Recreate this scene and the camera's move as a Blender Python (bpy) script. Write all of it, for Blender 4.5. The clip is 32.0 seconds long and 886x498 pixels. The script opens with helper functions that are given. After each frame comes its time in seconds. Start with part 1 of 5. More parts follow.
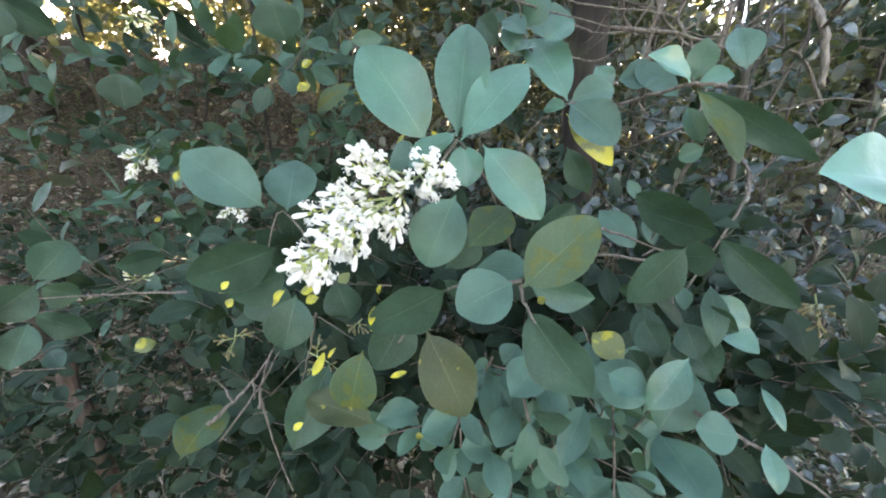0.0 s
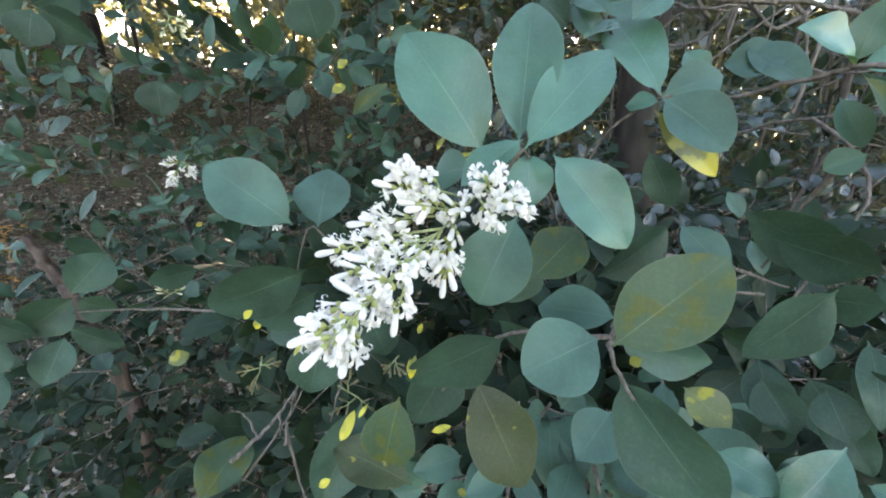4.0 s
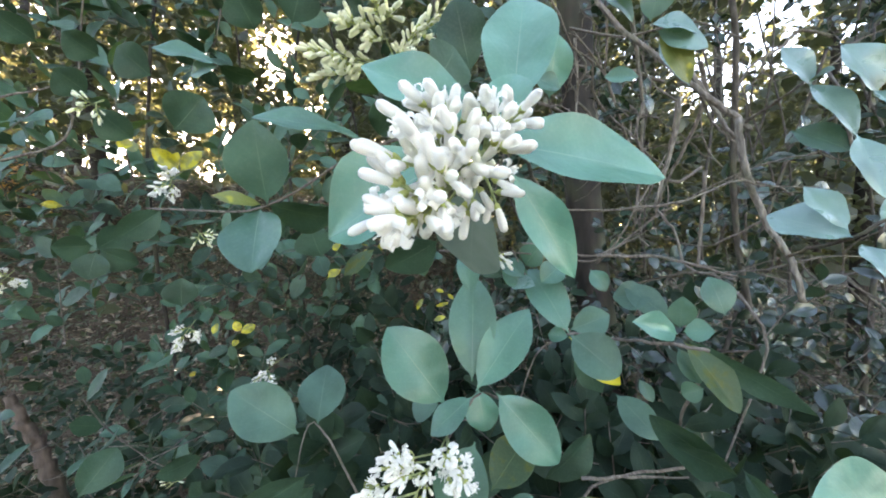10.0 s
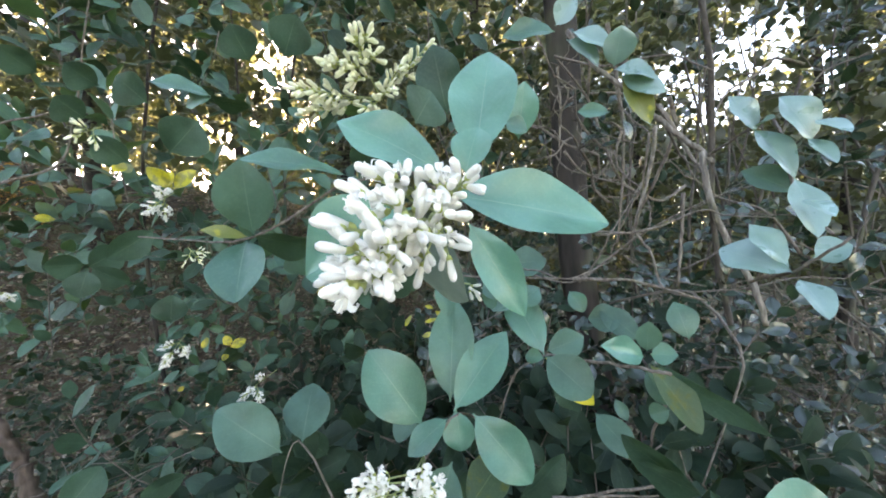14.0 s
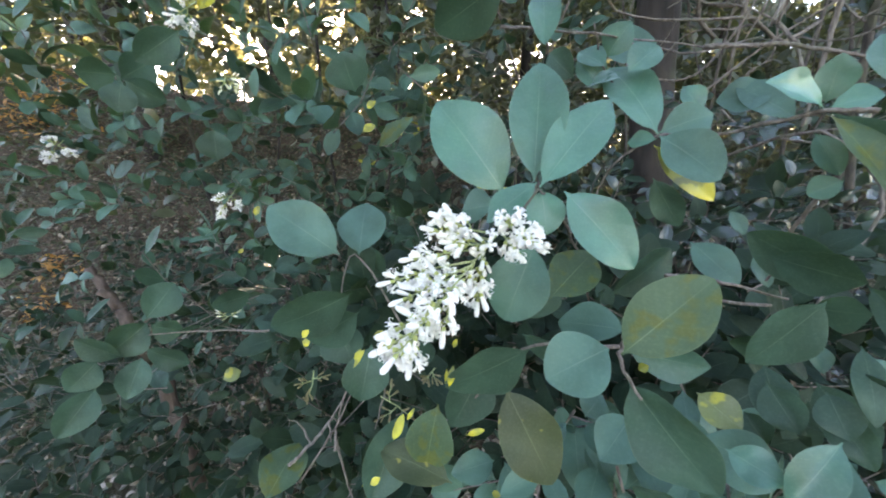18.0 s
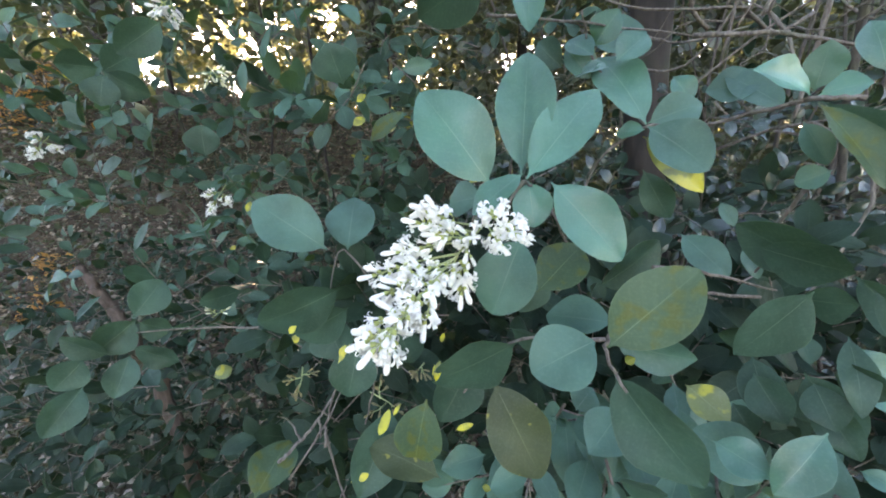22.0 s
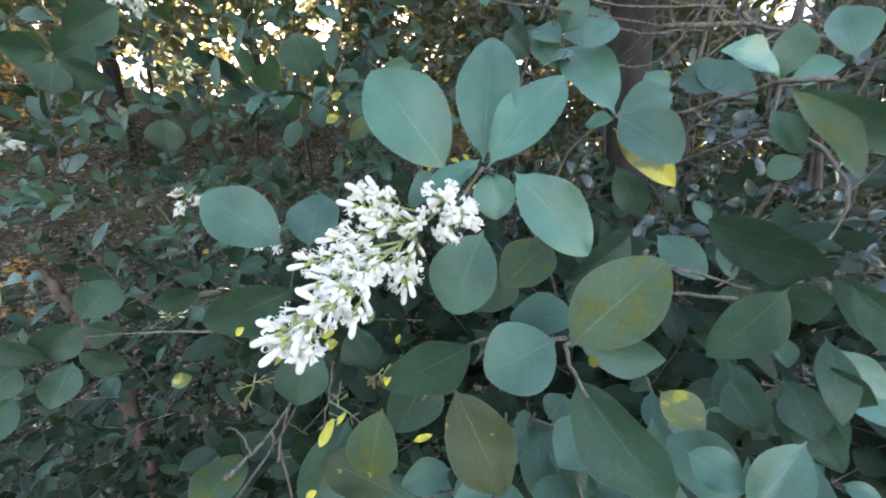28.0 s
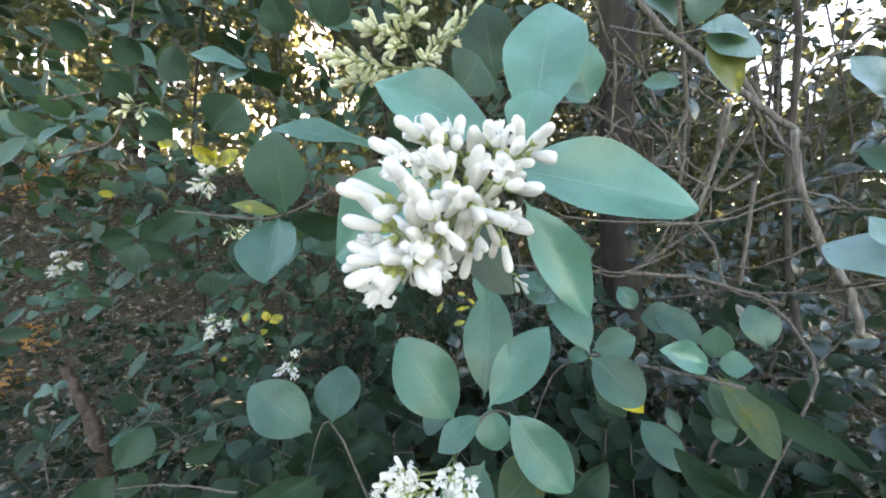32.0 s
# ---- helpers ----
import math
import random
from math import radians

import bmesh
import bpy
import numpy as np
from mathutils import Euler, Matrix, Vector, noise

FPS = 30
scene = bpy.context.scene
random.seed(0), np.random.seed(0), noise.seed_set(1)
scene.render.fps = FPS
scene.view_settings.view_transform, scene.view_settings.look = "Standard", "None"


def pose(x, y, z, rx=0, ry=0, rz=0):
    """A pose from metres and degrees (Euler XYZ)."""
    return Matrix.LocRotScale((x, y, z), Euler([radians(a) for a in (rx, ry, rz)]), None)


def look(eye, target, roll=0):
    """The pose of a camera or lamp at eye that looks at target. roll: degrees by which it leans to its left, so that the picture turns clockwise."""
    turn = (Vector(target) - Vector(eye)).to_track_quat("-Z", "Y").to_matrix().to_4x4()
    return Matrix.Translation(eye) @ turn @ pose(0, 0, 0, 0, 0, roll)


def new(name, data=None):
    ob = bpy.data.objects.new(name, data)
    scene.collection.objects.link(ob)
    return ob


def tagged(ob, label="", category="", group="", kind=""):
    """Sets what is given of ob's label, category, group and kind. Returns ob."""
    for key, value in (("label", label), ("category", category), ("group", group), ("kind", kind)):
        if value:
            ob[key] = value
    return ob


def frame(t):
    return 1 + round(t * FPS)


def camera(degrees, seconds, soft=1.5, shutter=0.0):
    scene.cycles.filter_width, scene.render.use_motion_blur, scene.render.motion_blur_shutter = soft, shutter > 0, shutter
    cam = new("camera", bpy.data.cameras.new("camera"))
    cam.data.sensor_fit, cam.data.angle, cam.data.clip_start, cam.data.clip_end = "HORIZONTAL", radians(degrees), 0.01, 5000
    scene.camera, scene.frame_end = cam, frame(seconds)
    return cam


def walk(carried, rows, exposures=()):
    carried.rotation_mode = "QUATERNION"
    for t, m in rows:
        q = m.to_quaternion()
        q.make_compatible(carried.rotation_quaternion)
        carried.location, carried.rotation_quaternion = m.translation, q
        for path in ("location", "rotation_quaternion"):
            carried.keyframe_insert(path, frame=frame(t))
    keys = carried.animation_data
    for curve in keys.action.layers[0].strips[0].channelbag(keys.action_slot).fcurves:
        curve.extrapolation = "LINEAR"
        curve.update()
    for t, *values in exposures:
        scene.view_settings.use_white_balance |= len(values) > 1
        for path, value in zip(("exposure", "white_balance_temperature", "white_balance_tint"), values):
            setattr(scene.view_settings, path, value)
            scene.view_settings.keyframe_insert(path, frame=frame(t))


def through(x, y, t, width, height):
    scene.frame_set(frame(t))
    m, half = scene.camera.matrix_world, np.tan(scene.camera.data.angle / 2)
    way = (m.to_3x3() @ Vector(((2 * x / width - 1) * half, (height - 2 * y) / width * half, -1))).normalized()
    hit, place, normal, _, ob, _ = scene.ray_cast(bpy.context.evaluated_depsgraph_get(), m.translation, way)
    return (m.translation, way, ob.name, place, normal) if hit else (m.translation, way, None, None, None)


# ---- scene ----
cam = camera(105.4, 32.0, 1.9, 0.4)
PATH = [
    (0, (0.0023, 0.0052, 1.2055), (-0.0173, 1.9379, 0.6915), -0.81),
    (0.5, (-0.0046, 0.0162, 1.2134), (-0.0388, 1.9460, 0.6890), -0.91),
    (1, (-0.0075, 0.0243, 1.2168), (-0.1374, 1.9553, 0.7122), -1.40),
    (1.5, (-0.0061, 0.0378, 1.2119), (-0.2028, 1.9552, 0.6783), -1.21),
    (2, (-0.0085, 0.0412, 1.2117), (-0.2262, 1.9568, 0.6799), -0.77),
    (2.5, (-0.0100, 0.0417, 1.2111), (-0.2137, 1.9587, 0.6783), -0.82),
    (3, (-0.0081, 0.0393, 1.2123), (-0.2231, 1.9594, 0.6956), -1.47),
    (3.5, (-0.0078, 0.0399, 1.2102), (-0.2127, 1.9584, 0.6835), -1.29),
    (5.5, (-0.0077, 0.0327, 1.2190), (-0.2631, 1.9624, 0.7594), -2.70),
    (6, (-0.0065, 0.0313, 1.2208), (-0.2599, 1.9596, 0.7546), -3.10),
    (6.5, (-0.0109, 0.0319, 1.2297), (-0.2445, 1.9578, 0.7436), -2.61),
    (7, (-0.0134, 0.0262, 1.2536), (-0.2226, 1.9781, 0.8713), -2.64),
    (7.5, (-0.0121, 0.0158, 1.2685), (-0.1927, 1.9919, 1.0186), -3.17),
    (8, (-0.0076, 0.0078, 1.2832), (-0.1577, 1.9946, 1.1102), -4.20),
    (8.5, (-0.0039, 0.0018, 1.2924), (-0.1329, 1.9947, 1.1830), -4.68),
    (9, (0.0001, -0.0047, 1.2948), (-0.1135, 1.9910, 1.2323), -4.67),
    (9.5, (0.0062, -0.0068, 1.2970), (-0.1113, 1.9895, 1.2654), -4.94),
    (10, (0.0087, -0.0048, 1.2952), (-0.1021, 1.9920, 1.2735), -4.71),
    (10.5, (0.0107, -0.0063, 1.2976), (-0.0914, 1.9911, 1.3066), -4.42),
    (11, (0.0085, -0.0118, 1.3036), (-0.1028, 1.9847, 1.3454), -4.59),
    (11.5, (0.0143, -0.0084, 1.3003), (-0.0929, 1.9886, 1.3252), -4.78),
    (12, (0.0130, -0.0087, 1.3015), (-0.1029, 1.9878, 1.3264), -4.50),
    (12.5, (0.0140, -0.0108, 1.3052), (-0.0953, 1.9858, 1.3478), -4.39),
    (13, (0.0168, -0.0092, 1.3037), (-0.0874, 1.9877, 1.3419), -4.59),
    (13.5, (0.0191, -0.0109, 1.3036), (-0.0651, 1.9869, 1.3432), -4.49),
    (15.5, (0.0179, -0.0210, 1.2850), (-0.0774, 1.9765, 1.2595), -3.90),
    (16, (0.0075, -0.0118, 1.2594), (-0.1600, 1.9745, 1.0971), -3.80),
    (16.5, (0.0030, -0.0011, 1.2395), (-0.2238, 1.9620, 0.9315), -3.90),
    (17, (-0.0003, 0.0043, 1.2298), (-0.2336, 1.9560, 0.8603), -3.93),
    (17.5, (-0.0021, 0.0132, 1.2246), (-0.2636, 1.9530, 0.8137), -4.48),
    (18, (-0.0097, 0.0161, 1.2229), (-0.3343, 1.9430, 0.7967), -4.16),
    (18.5, (-0.0156, 0.0169, 1.2224), (-0.4093, 1.9296, 0.7906), -3.97),
    (19, (-0.0118, 0.0189, 1.2239), (-0.3866, 1.9353, 0.7915), -4.10),
    (19.5, (-0.0088, 0.0173, 1.2221), (-0.3413, 1.9415, 0.7898), -4.29),
    (20, (-0.0087, 0.0183, 1.2223), (-0.3241, 1.9469, 0.7966), -4.31),
    (20.5, (-0.0085, 0.0200, 1.2223), (-0.3259, 1.9464, 0.7884), -4.37),
    (21, (-0.0075, 0.0207, 1.2211), (-0.3178, 1.9443, 0.7700), -4.43),
    (21.5, (-0.0059, 0.0196, 1.2220), (-0.3221, 1.9445, 0.7806), -4.44),
    (22, (-0.0050, 0.0189, 1.2209), (-0.3142, 1.9426, 0.7698), -4.49),
    (22.5, (-0.0038, 0.0192, 1.2202), (-0.3123, 1.9417, 0.7635), -4.58),
    (23, (-0.0060, 0.0199, 1.2177), (-0.3172, 1.9421, 0.7614), -3.98),
    (23.5, (-0.0064, 0.0205, 1.2192), (-0.3110, 1.9459, 0.7718), -3.76),
    (24, (-0.0132, 0.0259, 1.2167), (-0.3311, 1.9396, 0.7302), -3.74),
    (24.5, (-0.0154, 0.0235, 1.2160), (-0.3321, 1.9375, 0.7299), -3.70),
    (25, (-0.0115, 0.0254, 1.2135), (-0.3211, 1.9398, 0.7246), -3.81),
    (25.5, (-0.0022, 0.0341, 1.2103), (-0.3035, 1.9437, 0.6979), -4.77),
    (27.5, (0.0050, 0.0392, 1.2077), (-0.2973, 1.9710, 0.7877), -3.78),
    (28, (0.0083, 0.0308, 1.2099), (-0.2461, 1.9746, 0.8140), -3.62),
    (28.5, (0.0124, 0.0185, 1.2228), (-0.2028, 1.9766, 0.8768), -3.91),
    (29, (0.0108, 0.0089, 1.2413), (-0.1522, 1.9827, 0.9626), -3.51),
    (29.5, (-0.0011, 0.0055, 1.2600), (-0.1714, 1.9855, 1.0356), -2.66),
    (30, (-0.0063, 0.0011, 1.2781), (-0.1670, 1.9897, 1.1376), -1.70),
    (30.5, (-0.0048, -0.0005, 1.2882), (-0.1726, 1.9895, 1.1797), -1.67),
    (31, (0.0026, 0.0082, 1.2969), (-0.1755, 1.9980, 1.2033), -2.02),
    (31.5, (0.0125, 0.0072, 1.3011), (-0.1976, 1.9951, 1.2375), -2.46),
    (32, (0.0142, -0.0000, 1.3029), (-0.2590, 1.9810, 1.2722), -2.24),
]
walk(cam, [(t, look(eye, target, roll)) for t, eye, target, roll in PATH], [(0.0, 4.10, 8400, 28), (1.5, 3.98, 8100, 27), (4.0, 3.86, 7950, 27), (6.5, 3.82, 7750, 28), (8.0, 3.96, 7800, 28), (10.0, 3.82, 8100, 25), (15.0, 3.80, 8150, 25), (17.0, 3.92, 7800, 27), (25.0, 3.89, 7750, 28), (28.0, 3.86, 7750, 28), (30.2, 3.93, 7900, 27), (31.0, 3.87, 8150, 25), (32.0, 3.72, 8100, 25)])

# ---- light ----
SUN_AZ, SUN_EL = radians(-22), radians(17)
world = bpy.data.worlds.new("sky_world")
scene.world = world
world.use_nodes = True
wn = world.node_tree.nodes
sky = wn.new("ShaderNodeTexSky")
sky.sky_type, sky.sun_disc = "NISHITA", False
sky.sun_elevation, sky.sun_rotation = SUN_EL, SUN_AZ
sky.air_density, sky.dust_density, sky.ozone_density = 1.0, 0.9, 1.3
world.node_tree.links.new(sky.outputs[0], wn["Background"].inputs[0])
wn["Background"].inputs[1].default_value = 0.15
sun = new("sun", bpy.data.lights.new("sun", "SUN"))
sun.data.energy, sun.data.angle, sun.data.color = 2.7, radians(0.6), (1.0, 0.86, 0.66)
sun_way = Vector((math.sin(SUN_AZ) * math.cos(SUN_EL), math.cos(SUN_AZ) * math.cos(SUN_EL), math.sin(SUN_EL)))
sun.matrix_world = look(sun_way * 30, (0, 0, 0))

# ---- materials ----


class Nodes:
    """A short way to write a node material."""

    def __init__(self, name):
        self.mat = bpy.data.materials.new(name)
        self.mat.use_nodes = True
        self.tree = self.mat.node_tree
        self.tree.nodes.clear()
        self.out = self.add("ShaderNodeOutputMaterial")

    def add(self, kind, **props):
        n = self.tree.nodes.new(kind)
        for k, v in props.items():
            setattr(n, k, v)
        return n

    def put(self, socket, value):
        if isinstance(value, bpy.types.NodeSocket):
            self.tree.links.new(value, socket)
        else:
            socket.default_value = value

    def math(self, op, a, b=0.0, c=0.0):
        n = self.add("ShaderNodeMath", operation=op)
        for i, v in enumerate((a, b, c)):
            self.put(n.inputs[i], v)
        return n.outputs[0]

    def step(self, x, lo, hi):
        n = self.add("ShaderNodeMapRange", interpolation_type="SMOOTHSTEP")
        self.put(n.inputs[0], x)
        n.inputs[1].default_value, n.inputs[2].default_value = lo, hi
        return n.outputs[0]

    def mix(self, f, a, b):
        n = self.add("ShaderNodeMix", data_type="RGBA")
        self.put(n.inputs[0], f)
        self.put(n.inputs[6], a if isinstance(a, bpy.types.NodeSocket) else (*a, 1))
        self.put(n.inputs[7], b if isinstance(b, bpy.types.NodeSocket) else (*b, 1))
        return n.outputs[2]

    def noise(self, scale, detail=3.0, where=None):
        n = self.add("ShaderNodeTexNoise")
        n.inputs["Scale"].default_value, n.inputs["Detail"].default_value = scale, detail
        self.put(n.inputs["Vector"], where or self.add("ShaderNodeTexCoord").outputs["Object"])
        return n.outputs["Fac"]

    def bump(self, height, strength, distance):
        n = self.add("ShaderNodeBump")
        n.inputs["Strength"].default_value, n.inputs["Distance"].default_value = strength, distance
        self.put(n.inputs["Height"], height)
        return n.outputs[0]

    def surface(self, colour, rough, normal=None, through=None, share=0.3, spec=0.5):
        p = self.add("ShaderNodeBsdfPrincipled")
        self.put(p.inputs["Base Color"], colour if isinstance(colour, bpy.types.NodeSocket) else (*colour, 1))
        self.put(p.inputs["Roughness"], rough)
        p.inputs["Specular IOR Level"].default_value = spec
        if normal:
            self.put(p.inputs["Normal"], normal)
        last = p.outputs[0]
        if through is not None:
            t = self.add("ShaderNodeBsdfTranslucent")
            self.put(t.inputs[0], through if isinstance(through, bpy.types.NodeSocket) else (*through, 1))
            m = self.add("ShaderNodeMixShader")
            m.inputs[0].default_value = share
            self.tree.links.new(last, m.inputs[1])
            self.tree.links.new(t.outputs[0], m.inputs[2])
            last = m.outputs[0]
        self.tree.links.new(last, self.out.inputs[0])
        return self.mat


def leaf_material(name, young, old, rib, through, patch=None, rough=0.34, spec=0.55, spots=(0.58, 0.68), share=0.16):
    """A privet leaf: pale midrib, faint side veins, blotches, a little light coming through."""
    k = Nodes(name)
    uv = k.add("ShaderNodeSeparateXYZ")
    k.put(uv.inputs[0], k.add("ShaderNodeUVMap").outputs[0])
    across = k.math("ABSOLUTE", k.math("SUBTRACT", uv.outputs[0], 0.5))
    along = uv.outputs[1]
    chance = k.math("FRACT", k.math("ADD", k.add("ShaderNodeObjectInfo").outputs["Random"], k.add("ShaderNodeNewGeometry").outputs["Random Per Island"]))
    spread = k.math("ADD", k.math("MULTIPLY", k.noise(70.0, 3.0), 1.3), k.math("MULTIPLY", k.noise(32.0, 1.0), 1.7))
    tone = k.math("ADD", k.math("MULTIPLY", chance, 0.5), k.math("SUBTRACT", spread, 1.22))
    colour = k.mix(tone, young, old)
    if patch:
        worn = k.math("MULTIPLY", k.step(k.noise(130.0, 2.0), *spots), 0.8)
        colour = k.mix(worn, colour, patch)
    fine = k.noise(900.0, 2.0)
    colour = k.mix(k.math("MULTIPLY", k.step(fine, 0.45, 0.75), 0.08), colour, rib)
    side = k.math("SINE", k.math("MULTIPLY", k.math("SUBTRACT", along, k.math("MULTIPLY", across, 0.55)), 48.0))
    vein = k.math("MULTIPLY", k.step(side, 0.80, 1.0), 0.025)
    colour = k.mix(vein, colour, rib)
    rib_line = k.math("MULTIPLY", k.math("SUBTRACT", 1.0, k.step(across, 0.004, 0.013)), k.math("SUBTRACT", 0.44, k.math("MULTIPLY", along, 0.38)))
    colour = k.mix(rib_line, colour, rib)
    rim = k.math("MULTIPLY", k.step(across, 0.47, 0.5), 0.12)
    colour = k.mix(rim, colour, rib)
    swell = k.math("ADD", k.math("MULTIPLY", k.noise(260.0, 3.0), 0.6), k.math("MULTIPLY", k.noise(75.0, 1.0), 4.0))
    height = k.math("SUBTRACT", swell, k.math("MULTIPLY", vein, 1.5))
    sheen = k.math("ADD", rough - 0.08, k.math("MULTIPLY", k.noise(140.0), 0.2))
    return k.surface(colour, sheen, k.bump(height, 0.5, 0.0006), through, share, spec)


LEAF = {
    "g": leaf_material("privet_leaf", (0.068, 0.202, 0.146), (0.030, 0.104, 0.075), (0.30, 0.40, 0.26), (0.16, 0.30, 0.03)),
    "o": leaf_material("olive_leaf", (0.052, 0.100, 0.054), (0.036, 0.072, 0.038), (0.26, 0.32, 0.16), (0.24, 0.28, 0.03), (0.080, 0.092, 0.016), 0.46, 0.24, spots=(0.50, 0.64), share=0.09),
    "y": leaf_material("yellowing_leaf", (0.14, 0.17, 0.045), (0.10, 0.13, 0.04), (0.40, 0.42, 0.18), (0.50, 0.46, 0.03), (0.40, 0.36, 0.03), share=0.12),
    "s": leaf_material("spotted_leaf", (0.056, 0.076, 0.036), (0.036, 0.052, 0.027), (0.24, 0.28, 0.14), (0.20, 0.22, 0.02), (0.30, 0.26, 0.05), rough=0.46, spec=0.24, spots=(0.66, 0.72)),
    # yellow base colour stands in for sun shining through the leaf
    "k": leaf_material("sunfleck_leaf", (0.52, 0.45, 0.02), (0.36, 0.34, 0.03), (0.5, 0.5, 0.1), (0.85, 0.68, 0.01), (0.10, 0.13, 0.03), spots=(0.46, 0.60)),
}
# pale bluish base colour paints in the sky's sheen, on top of real gloss
LEAF["b"] = leaf_material("sky_sheen_leaf", (0.180, 0.325, 0.290), (0.100, 0.205, 0.182), (0.34, 0.45, 0.36), (0.16, 0.30, 0.04), None, 0.28, 1.0)
# brighter copy of privet_leaf: extra sky light painted onto the upper leaves
LEAF["u"] = leaf_material("sky_lit_privet_leaf", (0.096, 0.290, 0.218), (0.050, 0.164, 0.122), (0.34, 0.46, 0.32), (0.16, 0.32, 0.04), None, 0.32, 0.65)
LEAF["v"] = LEAF["u"]
# copy of privet_leaf one step darker, half shade mixed into its colour
LEAF["m"] = leaf_material("half_shade_privet_leaf", (0.066, 0.160, 0.118), (0.030, 0.084, 0.062), (0.24, 0.32, 0.21), (0.14, 0.25, 0.03), None, 0.42, 0.34)
# base colour paled for light passing through, besides the translucent share
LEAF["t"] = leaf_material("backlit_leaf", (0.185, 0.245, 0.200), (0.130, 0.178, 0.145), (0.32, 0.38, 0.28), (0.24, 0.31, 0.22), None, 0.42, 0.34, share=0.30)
LEAF["n"], LEAF["p"], LEAF["q"] = LEAF["m"], LEAF["g"], LEAF["o"]
# darker copy of privet_leaf, painted for leaves that lie in shadow
LEAF["d"] = leaf_material("shadow_privet_leaf", (0.040, 0.096, 0.065), (0.016, 0.044, 0.029), (0.20, 0.26, 0.17), (0.08, 0.17, 0.03), None, 0.46, 0.24, share=0.09)
# darkest copy of privet_leaf: deep shade put into the base colour
SHADE_LEAF = leaf_material("deep_shade_privet_leaf", (0.018, 0.045, 0.028), (0.007, 0.020, 0.013), (0.12, 0.17, 0.11), (0.08, 0.15, 0.03), None, 0.52, 0.16, share=0.10)
TREE_LEAF = leaf_material("tree_leaf", (0.045, 0.065, 0.026), (0.025, 0.040, 0.018), (0.12, 0.15, 0.06), (0.37, 0.38, 0.17), None, 0.45, 0.4, share=0.40)
IVY_LEAF = leaf_material("undergrowth_leaf", (0.084, 0.098, 0.066), (0.044, 0.053, 0.038), (0.12, 0.15, 0.09), (0.16, 0.20, 0.05), None, 0.34, 0.7, share=0.26)


def bark_material(name, pale, dark, scale, rough=0.9):
    k = Nodes(name)
    place = k.add("ShaderNodeMapping")
    place.inputs["Scale"].default_value = (1, 1, 0.25)
    k.put(place.inputs[0], k.add("ShaderNodeTexCoord").outputs["Object"])
    grain = k.noise(scale, 5.0, place.outputs[0])
    moss = k.noise(scale * 0.13, 2.0)
    colour = k.mix(k.step(grain, 0.3, 0.7), dark, pale)
    colour = k.mix(k.math("MULTIPLY", k.step(moss, 0.5, 0.7), 0.5), colour, (0.10, 0.11, 0.06))
    return k.surface(colour, rough, k.bump(grain, 0.8, 0.004))


TWIG = bark_material("twig_bark", (0.20, 0.17, 0.14), (0.09, 0.07, 0.055), 420.0, 0.75)
BARK = bark_material("trunk_bark", (0.040, 0.031, 0.025), (0.013, 0.011, 0.009), 60.0)
STEM = bark_material("stem_bark", (0.105, 0.088, 0.072), (0.046, 0.038, 0.031), 200.0)
STALK = bark_material("green_stalk", (0.40, 0.46, 0.20), (0.30, 0.36, 0.14), 500.0, 0.6)
PALE_TWIG = bark_material("pale_twig_bark", (0.30, 0.265, 0.225), (0.13, 0.11, 0.09), 420.0, 0.75)
DEAD = bark_material("dead_wood", (0.16, 0.115, 0.09), (0.07, 0.048, 0.036), 90.0)


def petal_material(name, colour, shade, through):
    k = Nodes(name)
    return k.surface(k.mix(k.noise(700.0, 2.0), colour, shade), 0.5, k.bump(k.noise(1500.0), 0.2, 0.0003), through, 0.42, 0.35)


WHITE = petal_material("white_petal", (0.95, 0.94, 0.91), (0.91, 0.89, 0.82), (0.95, 0.93, 0.86))
CREAM = petal_material("cream_bud", (0.95, 0.94, 0.80), (0.88, 0.88, 0.64), (0.90, 0.90, 0.66))
CALYX = petal_material("green_calyx", (0.58, 0.62, 0.26), (0.48, 0.54, 0.20), (0.4, 0.45, 0.1))
SEED = petal_material("dry_bud", (0.30, 0.27, 0.14), (0.22, 0.19, 0.10), (0.3, 0.25, 0.1))


def ground_material():
    k = Nodes("leaf_litter_soil")
    n1, n2, n3 = k.noise(0.8, 4.0), k.noise(14.0, 5.0), k.noise(90.0, 3.0)
    colour = k.mix(k.step(n2, 0.35, 0.65), (0.060, 0.046, 0.034), (0.135, 0.10, 0.072))
    colour = k.mix(k.math("MULTIPLY", k.step(n3, 0.5, 0.62), 0.6), colour, (0.14, 0.115, 0.08))
    colour = k.mix(k.math("MULTIPLY", k.step(n1, 0.45, 0.65), 0.6), colour, (0.05, 0.065, 0.028))
    return k.surface(colour, 0.95, k.bump(k.math("ADD", n2, n3), 0.9, 0.03))


SOIL = ground_material()
# base colour darkened for deep shade; the glints come from low roughness
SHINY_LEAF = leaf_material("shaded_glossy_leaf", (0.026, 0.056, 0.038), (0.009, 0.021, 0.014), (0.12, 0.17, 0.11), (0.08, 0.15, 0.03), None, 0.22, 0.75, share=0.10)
# orange base colour imitates sunlight on the bank
SUN_PATCH_LEAF = leaf_material("sunlit_patch_leaf", (0.78, 0.44, 0.17), (0.50, 0.24, 0.08), (0.6, 0.35, 0.15), (0.85, 0.45, 0.12), None, 0.4, 0.6, share=0.4)
LITTER = leaf_material("dry_litter_leaf", (0.58, 0.48, 0.38), (0.22, 0.18, 0.14), (0.35, 0.25, 0.16), (0.35, 0.2, 0.08), None, 0.24, 1.0)

# ---- mesh helpers ----
rng = np.random.default_rng(11)


